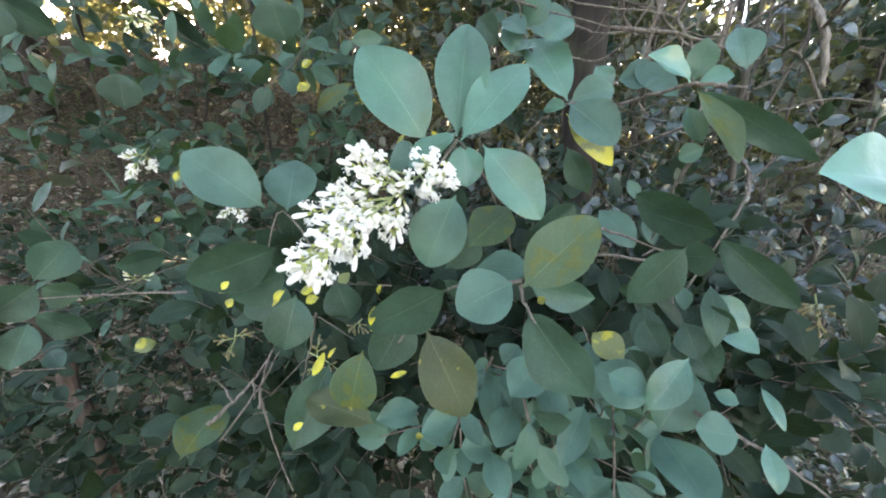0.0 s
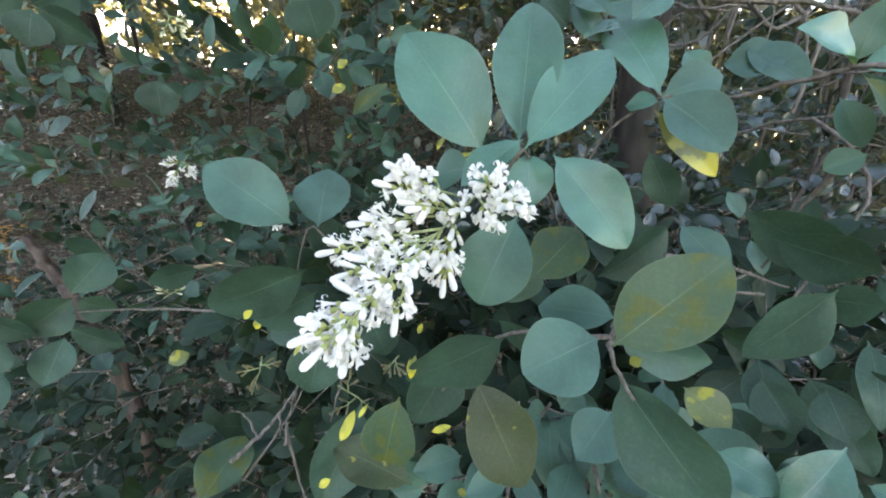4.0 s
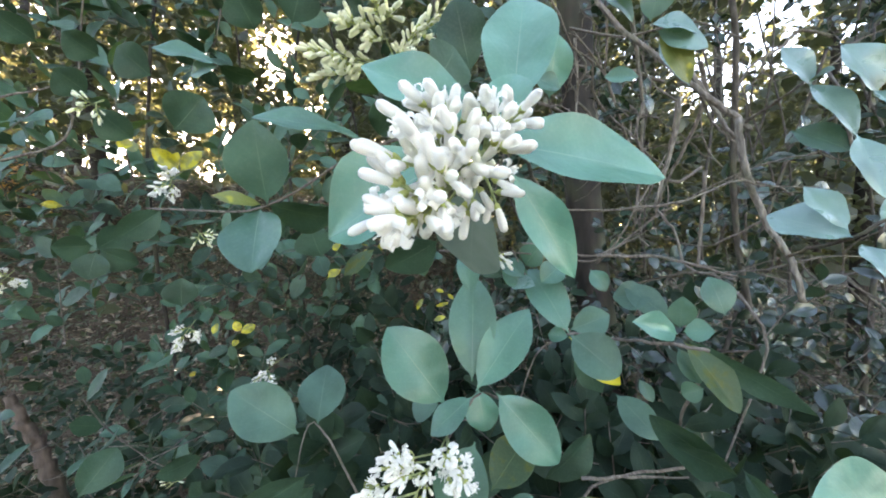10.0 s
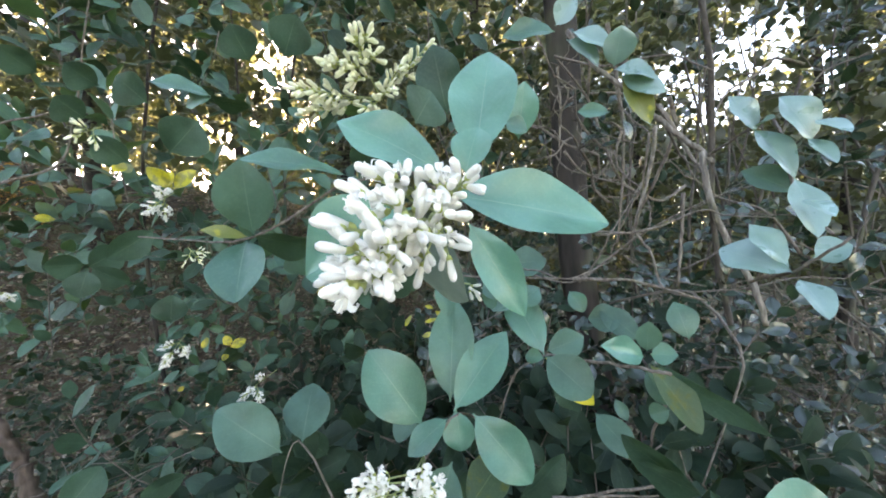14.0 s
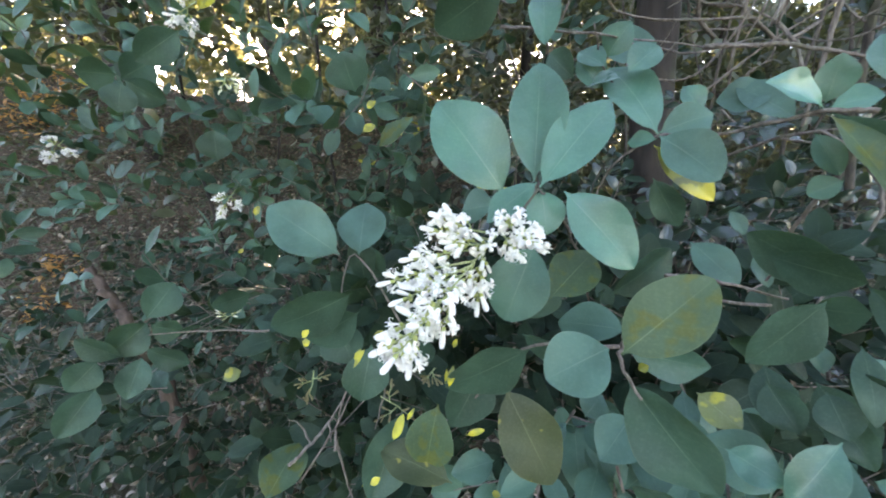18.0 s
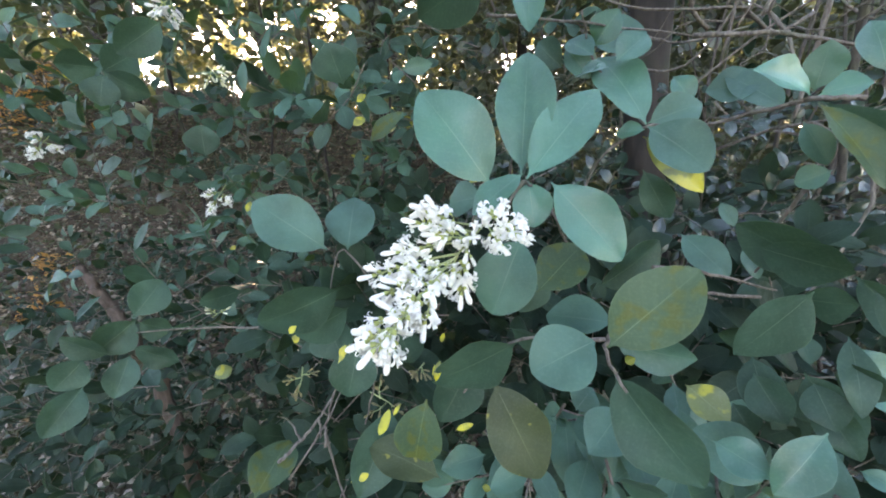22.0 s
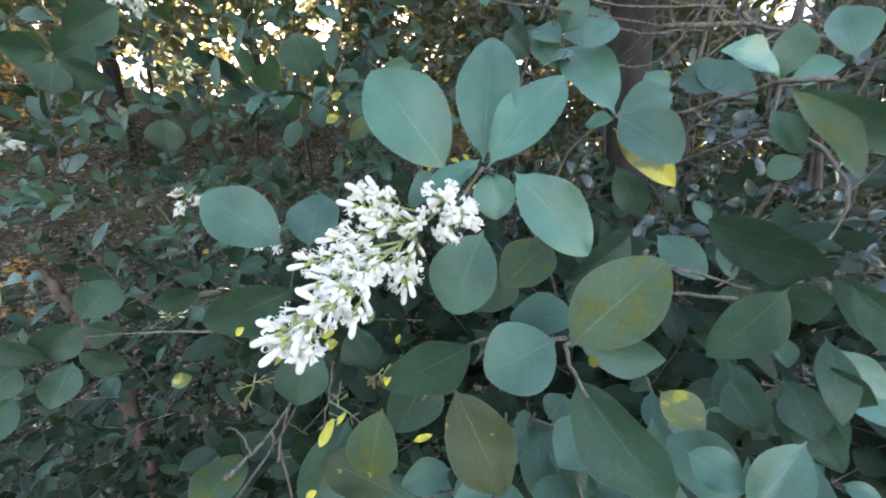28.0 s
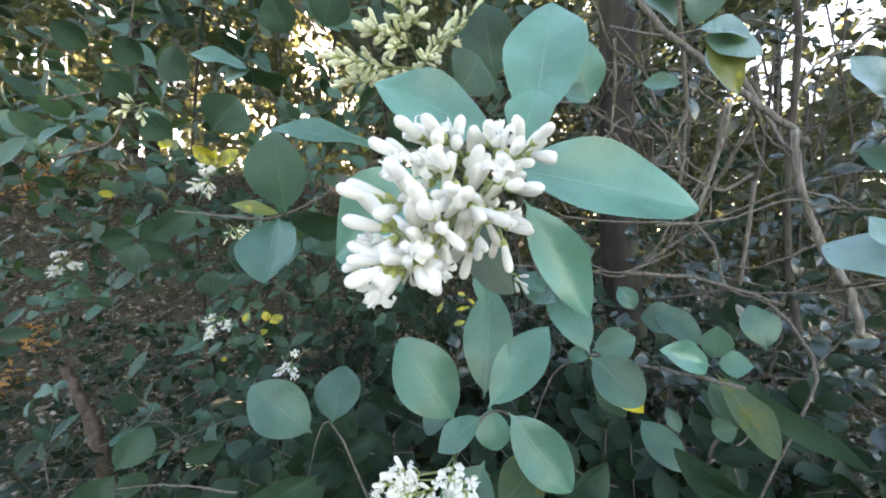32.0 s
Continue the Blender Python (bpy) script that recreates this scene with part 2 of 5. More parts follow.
def mesh_object(name, verts, faces, mats, uvs=None, slots=None, smooth=True):
    me = bpy.data.meshes.new(name)
    me.from_pydata(verts, [], faces)
    for m in mats if isinstance(mats, (list, tuple)) else [mats]:
        me.materials.append(m)
    if smooth:
        me.polygons.foreach_set("use_smooth", np.ones(len(me.polygons), bool))
    if slots is not None:
        me.polygons.foreach_set("material_index", slots)
    if uvs is not None:
        layer = me.uv_layers.new(name="UVMap")
        loops = np.empty(len(me.loops), np.int32)
        me.loops.foreach_get("vertex_index", loops)
        layer.data.foreach_set("uv", np.asarray(uvs, np.float32)[loops].ravel())
    me.update()
    return me


def part(name, me, parent, label=""):
    ob = new(name, me)
    ob.parent = parent
    return tagged(ob, label)


def thing(name, label, category, group="", kind="", at=(0, 0, 0)):
    ob = new(name)
    ob.location = at
    ob.empty_display_size = 0.1
    return tagged(ob, label, category, group, kind)


def template(nu, nv, stalk=0.07, blunt=0.38):
    """Grid of a flat leaf: side -1..1, along 0..1, half width; quads."""
    s = np.linspace(0, 1, nv)
    vs = 0.35 * s + 0.65 * (1 - np.cos(np.pi * s)) / 2
    us = np.linspace(-1, 1, nu)
    t = np.clip((vs - stalk) / (1 - stalk), 0, 1)
    half = 0.5 * np.sin(np.pi * t) ** (0.62 + (0.55 - blunt) * t)
    half = np.maximum(half, 0.018 * (1 - vs) + 0.0008)
    U, V = np.meshgrid(us, vs)
    quads = [(j * nu + i, j * nu + i + 1, (j + 1) * nu + i + 1, (j + 1) * nu + i) for j in range(nv - 1) for i in range(nu - 1)]
    return U.ravel(), V.ravel(), np.repeat(half, nu), quads


BIG = [template(7, 17, 0.06, blunt) for blunt in (0.44, 0.36, 0.26)]
BLUNT = template(7, 17, 0.06, 0.54)
MID = template(5, 8)

TINY = template(2, 4, 0.0)


def leaf_points(shape, base, tip, normal, width, fold, curl, wave=0.0, twist=0.0):
    """Points of many leaves at once: arrays of base, tip and normal (n, 3), width, fold and curl (n)."""
    U, V, H, _ = shape
    axis = tip - base
    length = np.linalg.norm(axis, axis=1, keepdims=True)
    axis = axis / length
    normal = normal - (normal * axis).sum(1, keepdims=True) * axis
    normal = normal / (np.linalg.norm(normal, axis=1, keepdims=True) + 1e-9)
    side = np.cross(axis, normal)
    off = U[None] * H[None] * width[:, None]
    lift = fold[:, None] * np.abs(off) + length * curl[:, None] * (4 * V * (1 - V))[None] + wave * length * np.sin(V * 9 + U * 2)[None] * np.abs(U)[None] * H[None]
    lift = lift + twist * off * (V - 0.4)[None]
    p = base[:, None] + axis[:, None] * (V[None] * length)[..., None] + side[:, None] * off[..., None] + normal[:, None] * lift[..., None]
    return p


def many_leaves(name, shape, base, tip, normal, width, mat, fold=0.2, curl=0.08):
    n = len(base)
    p = leaf_points(shape, base, tip, normal, width, rng.uniform(0.3, 1.7, n) * fold, rng.uniform(-0.3, 1.6, n) * curl)
    U, V, H, quads = shape
    q = np.array(quads)
    faces = (q[None] + (np.arange(n) * len(U))[:, None, None]).reshape(-1, 4)
    uv = np.tile(np.stack([U * 0.5 + 0.5, V], 1), (n, 1))
    return mesh_object(name, p.reshape(-1, 3), faces.tolist(), mat, uv)


def tube_points(points, r0, r1, sides=6, cap=True):
    pts = np.array(points, float)
    n = len(pts)
    tang = np.gradient(pts, axis=0)
    tang /= np.linalg.norm(tang, axis=1, keepdims=True)
    ref = np.array([0.31, 0.77, 0.2]) if abs(tang[0] @ np.array([0.35, 0.9, 0.25])) < 0.9 else np.array([1.0, 0, 0])
    a = np.cross(tang, ref)
    a /= np.linalg.norm(a, axis=1, keepdims=True)
    b = np.cross(tang, a)
    r = np.linspace(r0, r1, n)
    ang = np.linspace(0, 2 * np.pi, sides, endpoint=False)
    ring = pts[:, None] + (a[:, None] * np.cos(ang)[None, :, None] + b[:, None] * np.sin(ang)[None, :, None]) * r[:, None, None]
    verts = ring.reshape(-1, 3)
    faces = [(j * sides + i, j * sides + (i + 1) % sides, (j + 1) * sides + (i + 1) % sides, (j + 1) * sides + i) for j in range(n - 1) for i in range(sides)]
    if cap:
        faces += [tuple(range(sides))[::-1], tuple(range((n - 1) * sides, n * sides))]
    return verts, faces


def smooth_line(points, per=5, wobble=0.0):
    """A Catmull-Rom line through points, with a little crookedness."""
    p = np.array(points, float)
    p = np.vstack([2 * p[0] - p[1], p, 2 * p[-1] - p[-2]])
    out = []
    for i in range(1, len(p) - 2):
        for s in np.linspace(0, 1, per, endpoint=False):
            out.append(0.5 * (2 * p[i] + (p[i + 1] - p[i - 1]) * s + (2 * p[i - 1] - 5 * p[i] + 4 * p[i + 1] - p[i + 2]) * s * s + (3 * p[i] - p[i - 1] - 3 * p[i + 1] + p[i + 2]) * s ** 3))
    out.append(p[-2])
    out = np.array(out)
    if wobble:
        out[1:-1] += rng.normal(0, wobble, (len(out) - 2, 3))
    return out


class Heap:
    """Gathers pieces into one mesh."""

    def __init__(self):
        self.v, self.f, self.s, self.n = [], [], [], 0

    def add(self, verts, faces, slot=0):
        self.v.append(np.asarray(verts))
        self.f += [tuple(i + self.n for i in f) for f in faces]
        self.s += [slot] * len(faces)
        self.n += len(verts)

    def mesh(self, name, mats):
        return mesh_object(name, np.vstack(self.v), self.f, mats, None, self.s)


# ---- ground ----
def ground_height(x, y):
    # a level verge, then a bank of litter rising on one side and dips under the trees
    s = np.clip((0.55 * -x + 0.83 * y - 1.3) / 4.0, 0, 1)
    side = np.clip((1.3 - x) / 2.0, 0, 1)
    bank = (1.7 + 0.20 * np.clip(-x, 0, 6)) * s * s * (3 - 2 * s) * side * side * (3 - 2 * side)
    return bank + 0.05 * np.sin(x * 0.7 + 1.0) * np.sin(y * 0.5) + 0.03 * np.sin(x * 2.3 + y * 1.7) + 0.02 * np.maximum(y - 3, 0)


gx = np.concatenate([np.linspace(-400, -30, 12), np.linspace(-28, -6.5, 20), np.linspace(-6, 6, 70), np.linspace(6.5, 28, 20), np.linspace(30, 400, 12)])
gy = np.concatenate([np.linspace(-400, -30, 12), np.linspace(-28, -2, 20), np.linspace(-1.5, 10, 70), np.linspace(10.5, 28, 20), np.linspace(30, 400, 12)])
GX, GY = np.meshgrid(gx, gy)
bumps = np.array([[noise.noise(Vector((x * 1.7, y * 1.7, 0.3))) for x in gx] for y in gy])
GZ = np.where(np.abs(GY) < 40, ground_height(GX, np.minimum(GY, 20)) + 0.04 * bumps, ground_height(GX * 0, np.minimum(GY, 20)))
nx = len(gx)
ground_faces = [(j * nx + i, j * nx + i + 1, (j + 1) * nx + i + 1, (j + 1) * nx + i) for j in range(len(gy) - 1) for i in range(nx - 1)]
ground = new("ground", mesh_object("ground", np.stack([GX, GY, GZ], -1).reshape(-1, 3), ground_faces, SOIL))
tagged(ground, "dark woodland soil under brown leaf litter", "ground", kind="structure")

# ---- the flowering privet ----
shrub = thing("privet_shrub", "flowering privet shrub with oval green leaves and white panicles", "shrub", at=(0.26, 0.67, 0.0))
# towards what the near leaves turn: the open sky over the path; hanging leaves face lower, sheen-coloured ones higher
OPEN_SIDE, HANGING, RISING = np.array((0.0, -0.30, 1.52)), np.array((0.0, -0.20, 0.98)), np.array((0.10, -0.30, 1.64))


def leaf(base, tip, width, roll=0, tone="g", curl=0.1):
    """One near leaf from stalk to tip, its face to the open side, rolled about its midrib."""
    b, t = np.array(base), np.array(tip)
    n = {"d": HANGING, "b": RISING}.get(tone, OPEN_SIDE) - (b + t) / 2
    axis = (t - b) / np.linalg.norm(t - b)
    n = n - (n @ axis) * axis
    n /= np.linalg.norm(n)
    side = np.cross(axis, n)
    n = n * math.cos(radians(roll)) + side * math.sin(radians(roll))
    shape = BLUNT if tone in "npq" else BIG[2] if tone in "uv" else BIG[rng.integers(3)]
    p = leaf_points(shape, b[None], t[None], n[None], np.array([width * {"b": 1.18}.get(tone, 1.05)]), np.array([rng.uniform(0.16, 0.40) * {"u": 1.35, "v": 1.35}.get(tone, 1.0)]), np.array([curl * rng.uniform(0.2, 0.8)]), rng.uniform(0.03, 0.09), rng.uniform(-0.12, 0.12))
    U, V, H, quads = shape
    me = mesh_object("leaf", p[0] - np.array((0.26, 0.67, 0.0)), quads, LEAF[tone], np.stack([U * 0.5 + 0.5, V], 1))
    label = {"o": "olive-tinged leaf", "q": "olive-tinged leaf", "y": "yellowing leaf", "s": "leaf with yellow blotches", "k": "leaf painted bright yellow as if backlit by the sun", "t": "leaf coloured pale grey-green for light coming through"}.get(tone, "")
    return part("leaf", me, shrub, label)


def twig(points, r0, r1, mat=None, owner=None):
    line = smooth_line(points, 6, min(r0 * 0.25, 0.0003))
    v, f = tube_points(line, r0 * 0.72, r1 * 0.5, 7)
    return part("branch", mesh_object("branch", v - np.array((0.26, 0.67, 0.0)), f, mat or TWIG), owner or shrub)


# ---- flower panicles ----
def spun(profile, sides=8):
    v, f = [], []
    for r, z in profile:
        for i in range(sides):
            a = 2 * math.pi * i / sides
            v.append((r * math.cos(a), r * math.sin(a), z))
    for j in range(len(profile) - 1):
        for i in range(sides):
            f.append((j * sides + i, j * sides + (i + 1) % sides, (j + 1) * sides + (i + 1) % sides, (j + 1) * sides + i))
    f.append(tuple(range((len(profile) - 1) * sides, len(profile) * sides)))
    return v, f


def bud_pieces():
    tube = spun([(0.055, 0.0), (0.085, 0.16), (0.115, 0.36), (0.140, 0.58), (0.146, 0.76), (0.125, 0.90), (0.075, 0.97), (0.02, 1.0)])
    calyx = spun([(0.05, -0.02), (0.095, 0.04), (0.115, 0.18), (0.09, 0.22)], 6)
    return [(tube, 0), (calyx, 1)]


def open_pieces():
    """A tube with four lobes bent back and two stamens."""
    out = [(spun([(0.045, 0.0), (0.06, 0.3), (0.085, 0.55), (0.10, 0.62)]), 0), (spun([(0.05, -0.02), (0.095, 0.04), (0.115, 0.18), (0.09, 0.22)], 6), 1)]
    for k in range(4):
        a = k * math.pi / 2 + 0.3
        c, s = math.cos(a), math.sin(a)
        v, f = [], []
        for j, (r, z, w) in enumerate(((0.08, 0.60, 0.075), (0.17, 0.73, 0.115), (0.28, 0.77, 0.115), (0.36, 0.70, 0.095), (0.35, 0.59, 0.07), (0.27, 0.55, 0.03))):
            for side, dz in ((-1, 0.03), (0, 0.0), (1, 0.03)):
                v.append((r * c - side * w * s, r * s + side * w * c, z + dz))
        for j in range(5):
            for i in range(2):
                f.append((j * 3 + i, j * 3 + i + 1, (j + 1) * 3 + i + 1, (j + 1) * 3 + i))
        out.append(((v, f), 0))
    for k in range(2):
        a = k * math.pi + 0.8
        v, f = tube_points([(0.03 * math.cos(a), 0.03 * math.sin(a), 0.55), (0.09 * math.cos(a), 0.09 * math.sin(a), 0.85), (0.12 * math.cos(a), 0.12 * math.sin(a), 0.98)], 0.014, 0.03, 5)
        out.append(((v.tolist(), f), 0))
    return out


def pieces_mesh(name, pieces, mats):
    h = Heap()
    for (v, f), slot in pieces:
        h.add(v, f, slot)
    return h.mesh(name, mats)


BUD, OPENED = bud_pieces(), open_pieces()
FLORETS = {
    "white": (pieces_mesh("bud", BUD, [WHITE, CALYX]), pieces_mesh("open_floret", OPENED, [WHITE, CALYX])),
    "cream": (pieces_mesh("cream_bud", BUD, [CREAM, CALYX]), pieces_mesh("cream_floret", OPENED, [CREAM, CALYX])),
    "dry": (pieces_mesh("dry_bud", BUD, [SEED, SEED]), pieces_mesh("dry_floret", OPENED, [SEED, SEED])),
}


def turn_to(way, spin):
    return Vector(way).to_track_quat("Z", "Y").to_matrix().to_4x4() @ Matrix.Rotation(spin, 4, "Z")


def panicle(base, tip, sides, size=0.008, opened=0.4, look_of="white", near=True, thick=0.5, step=0.0042, owner=None, reach=0.5, bunch=0.010):
    """A branching flower head: a main stalk, side stalks as (share along the stalk, end), florets in whorls."""
    r = random.Random(int(abs(base[0] * 7919 + base[2] * 104729)))
    base, tip = Vector(base), Vector(tip)
    stalks = [(base, tip, 1.0)] + [(base.lerp(tip, s), Vector(e), 0.8) for s, e in sides]
    heap, places = Heap(), []
    mm = thick / 1000
    for a, b, big in stalks:
        way = (b - a).normalized()
        mid = a.lerp(b, 0.5) + Vector((r.uniform(-1, 1), r.uniform(-1, 1), r.uniform(-1, 1))) * 0.0012
        v, f = tube_points([a, mid, b], mm, mm * 0.5, 5)
        heap.add(v, f)
        length = (b - a).length
        first = max(0.25, 1 - bunch / length) if big < 1 else 0.6
        count = max(2, int(length * (1 - first) / step))
        for i in range(count):
            s = first + (1 - first) * (i + 0.3) / count
            at = a.lerp(b, s)
            wide = 0.3 + 0.6 * (1 - s)
            for k in range(2):
                ang = i * 1.57 + k * 3.14 + r.uniform(-0.5, 0.5)
                out = way.orthogonal().normalized()
                out.rotate(Matrix.Rotation(ang, 3, way).to_quaternion())
                go = (out * (0.6 + 0.5 * wide) + way * r.uniform(0.55, 1.0)).normalized()
                stem = (0.0012 + 0.0045 * wide * r.uniform(0.3, 1.0)) * reach
                end = at + go * stem
                v, f = tube_points([at, end], mm * 0.55, mm * 0.45, 4)
                heap.add(v, f)
                for q in range(r.choice((1, 1, 2, 2))):
                    jit = Vector((r.uniform(-1, 1), r.uniform(-1, 1), r.uniform(-1, 1))) * 0.4
                    d = (go + jit + way * 0.25).normalized()
                    sc = size * r.uniform(0.75, 1.1)
                    places.append((Matrix.Translation(end) @ turn_to(d, r.uniform(0, 6.28)) @ Matrix.Scale(sc, 4), r.random() < opened))
        places.append((Matrix.Translation(b) @ turn_to(way, 0) @ Matrix.Scale(size, 4), False))
    owner = owner or shrub
    shift = Matrix.Translation(-Vector(owner.location))
    if near:
        root = part("flower_panicle", heap.mesh("panicle_stalk", [STALK]), owner, look_of + " privet flower panicle")
        root.matrix_basis = shift
        for m, is_open in places:
            fl = part("floret" if is_open else "flower_bud", FLORETS[look_of][1 if is_open else 0], root)
            fl.matrix_basis = m
        return root
    mats = {"white": [STALK, WHITE, CALYX], "cream": [STALK, CREAM, CALYX], "dry": [STALK, SEED, SEED]}[look_of]
    for m, is_open in places:
        m = np.array(m)
        for (v, f), slot in OPENED if is_open else BUD:
            v = np.asarray(v)
            heap.add(v @ m[:3, :3].T + m[:3, 3], f, slot + 1)
    root = part("flower_panicle", heap.mesh("far_panicle", mats), owner, "distant " + look_of + " privet flower panicle")
    root.matrix_basis = shift
    return root


# ---- near leaves and twigs ----
# lower flowering sprig
leaf((-0.0063, 0.1685, 1.2129), (-0.0342, 0.1718, 1.2542), 0.0301, 0, "g", 0.10)
leaf((0.0083, 0.1870, 1.2167), (0.0146, 0.2078, 1.2744), 0.0265, 0, "g", 0.08)
leaf((0.0101, 0.1797, 1.2142), (0.0463, 0.2004, 1.2527), 0.0239, 0, "g", 0.08)
leaf((0.0074, 0.1659, 1.2172), (-0.0141, 0.1601, 1.2018), 0.0139, 15, "g", 0.05)
leaf((0.0114, 0.1845, 1.2131), (0.0132, 0.1796, 1.1917), 0.0174, 0, "p", 0.08)
leaf((0.0211, 0.1809, 1.2119), (0.0505, 0.1745, 1.1754), 0.0251, 0, "g", 0.08)
leaf((0.0074, 0.1768, 1.1878), (-0.0079, 0.1701, 1.1523), 0.0277, 0, "n", 0.10)
leaf((0.0139, 0.1775, 1.1603), (0.0393, 0.1994, 1.1775), 0.0231, 0, "o", 0.10)
leaf((-0.0108, 0.1811, 1.2071), (-0.0273, 0.1898, 1.2043), 0.0185, 0, "n", 0.08)
leaf((0.0348, 0.1405, 1.1519), (0.0627, 0.1385, 1.1819), 0.0235, 0, "q", 0.08)
leaf((0.0391, 0.1484, 1.1502), (0.0675, 0.1434, 1.1454), 0.0147, 40, "m", 0.10)
leaf((0.0314, 0.1427, 1.1537), (0.0064, 0.1362, 1.1433), 0.0236, 0, "n", 0.08)
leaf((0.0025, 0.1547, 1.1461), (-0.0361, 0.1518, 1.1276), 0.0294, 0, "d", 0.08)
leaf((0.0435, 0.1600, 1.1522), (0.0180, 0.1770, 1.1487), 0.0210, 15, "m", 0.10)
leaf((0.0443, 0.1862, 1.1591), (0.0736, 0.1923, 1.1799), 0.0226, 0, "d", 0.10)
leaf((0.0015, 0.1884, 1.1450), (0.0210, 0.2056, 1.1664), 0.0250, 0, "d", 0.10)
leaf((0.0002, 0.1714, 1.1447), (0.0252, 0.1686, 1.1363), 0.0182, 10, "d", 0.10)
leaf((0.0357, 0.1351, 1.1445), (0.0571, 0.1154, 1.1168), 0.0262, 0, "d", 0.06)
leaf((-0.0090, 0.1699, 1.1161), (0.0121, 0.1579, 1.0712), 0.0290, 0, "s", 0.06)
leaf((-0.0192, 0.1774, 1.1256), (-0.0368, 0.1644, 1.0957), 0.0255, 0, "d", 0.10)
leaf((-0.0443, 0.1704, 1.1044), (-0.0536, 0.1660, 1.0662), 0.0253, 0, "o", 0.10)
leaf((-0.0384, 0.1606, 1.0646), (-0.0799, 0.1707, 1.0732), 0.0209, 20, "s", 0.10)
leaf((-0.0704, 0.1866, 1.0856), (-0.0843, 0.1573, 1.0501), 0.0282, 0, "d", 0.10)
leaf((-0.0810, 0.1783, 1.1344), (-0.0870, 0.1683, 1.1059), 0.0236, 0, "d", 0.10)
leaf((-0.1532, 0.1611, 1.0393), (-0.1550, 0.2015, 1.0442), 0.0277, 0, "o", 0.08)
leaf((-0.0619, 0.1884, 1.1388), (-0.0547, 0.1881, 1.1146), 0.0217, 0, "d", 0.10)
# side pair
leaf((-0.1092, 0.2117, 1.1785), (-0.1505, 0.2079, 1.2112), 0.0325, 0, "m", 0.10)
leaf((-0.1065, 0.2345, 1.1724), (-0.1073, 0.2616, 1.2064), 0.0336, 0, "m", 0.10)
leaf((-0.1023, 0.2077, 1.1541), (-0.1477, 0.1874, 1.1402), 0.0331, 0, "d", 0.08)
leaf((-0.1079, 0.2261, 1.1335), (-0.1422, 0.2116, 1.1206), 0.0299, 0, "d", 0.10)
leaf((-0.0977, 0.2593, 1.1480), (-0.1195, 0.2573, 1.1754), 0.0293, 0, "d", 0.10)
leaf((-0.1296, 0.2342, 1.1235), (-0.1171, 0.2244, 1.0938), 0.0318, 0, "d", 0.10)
# sprig behind, with a leaf yellow-patched by painted-in sunlight
leaf((0.0698, 0.2050, 1.2352), (0.0539, 0.2318, 1.2740), 0.0229, 0, "g", 0.12)
leaf((0.0722, 0.2094, 1.2360), (0.0980, 0.2125, 1.2430), 0.0178, 10, "m", 0.10)
leaf((0.0703, 0.2049, 1.2342), (0.0928, 0.1929, 1.2118), 0.0252, 0, "n", 0.10)
leaf((0.0694, 0.2053, 1.2328), (0.0593, 0.2148, 1.2327), 0.0099, 0, "g", 0.08)
leaf((0.0726, 0.2150, 1.2301), (0.0992, 0.2077, 1.2001), 0.0185, 0, "k", 0.10)
leaf((0.0567, 0.2111, 1.2662), (0.0717, 0.2135, 1.2772), 0.0157, 0, "g", 0.10)
leaf((0.0471, 0.2132, 1.2706), (0.0364, 0.2238, 1.2816), 0.0127, 0, "g", 0.10)
leaf((0.0122, 0.1798, 1.2954), (0.0111, 0.1683, 1.2702), 0.0120, 0, "g", 0.08)
leaf((0.0536, 0.2126, 1.2645), (0.0405, 0.2269, 1.2653), 0.0112, 0, "b", 0.08)
leaf((0.0494, 0.2216, 1.2772), (0.0588, 0.2144, 1.2902), 0.0161, 0, "g", 0.10)
leaf((0.0348, 0.2272, 1.2699), (0.0231, 0.2354, 1.2866), 0.0164, 0, "d", 0.10)
leaf((0.0825, 0.2377, 1.2124), (0.0988, 0.2373, 1.1822), 0.0164, 0, "d", 0.10)
# right round sprig
leaf((0.1184, 0.1792, 1.2384), (0.0921, 0.1715, 1.2485), 0.0144, 0, "u", 0.08)
leaf((0.1224, 0.1835, 1.2401), (0.1230, 0.1802, 1.2578), 0.0126, 0, "m", 0.08)
leaf((0.1236, 0.1827, 1.2385), (0.1335, 0.1734, 1.2402), 0.0120, 0, "g", 0.08)
leaf((0.1215, 0.1850, 1.2291), (0.1280, 0.1789, 1.2114), 0.0093, 20, "m", 0.08)
leaf((0.1290, 0.1778, 1.2092), (0.1213, 0.1839, 1.2037), 0.0104, 0, "n", 0.08)
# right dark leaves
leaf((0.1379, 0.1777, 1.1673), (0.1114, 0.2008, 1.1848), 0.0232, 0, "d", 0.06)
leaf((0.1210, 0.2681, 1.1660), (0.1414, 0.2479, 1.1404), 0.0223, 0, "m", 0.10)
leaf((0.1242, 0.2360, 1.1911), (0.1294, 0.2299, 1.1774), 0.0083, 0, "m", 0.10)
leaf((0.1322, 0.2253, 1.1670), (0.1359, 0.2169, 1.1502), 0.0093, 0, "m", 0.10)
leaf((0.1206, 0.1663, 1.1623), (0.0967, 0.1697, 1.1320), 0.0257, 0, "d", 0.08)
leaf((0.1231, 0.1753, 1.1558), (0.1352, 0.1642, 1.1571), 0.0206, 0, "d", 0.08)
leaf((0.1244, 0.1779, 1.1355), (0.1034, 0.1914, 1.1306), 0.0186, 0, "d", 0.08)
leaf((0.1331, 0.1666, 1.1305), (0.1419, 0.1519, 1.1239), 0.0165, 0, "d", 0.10)
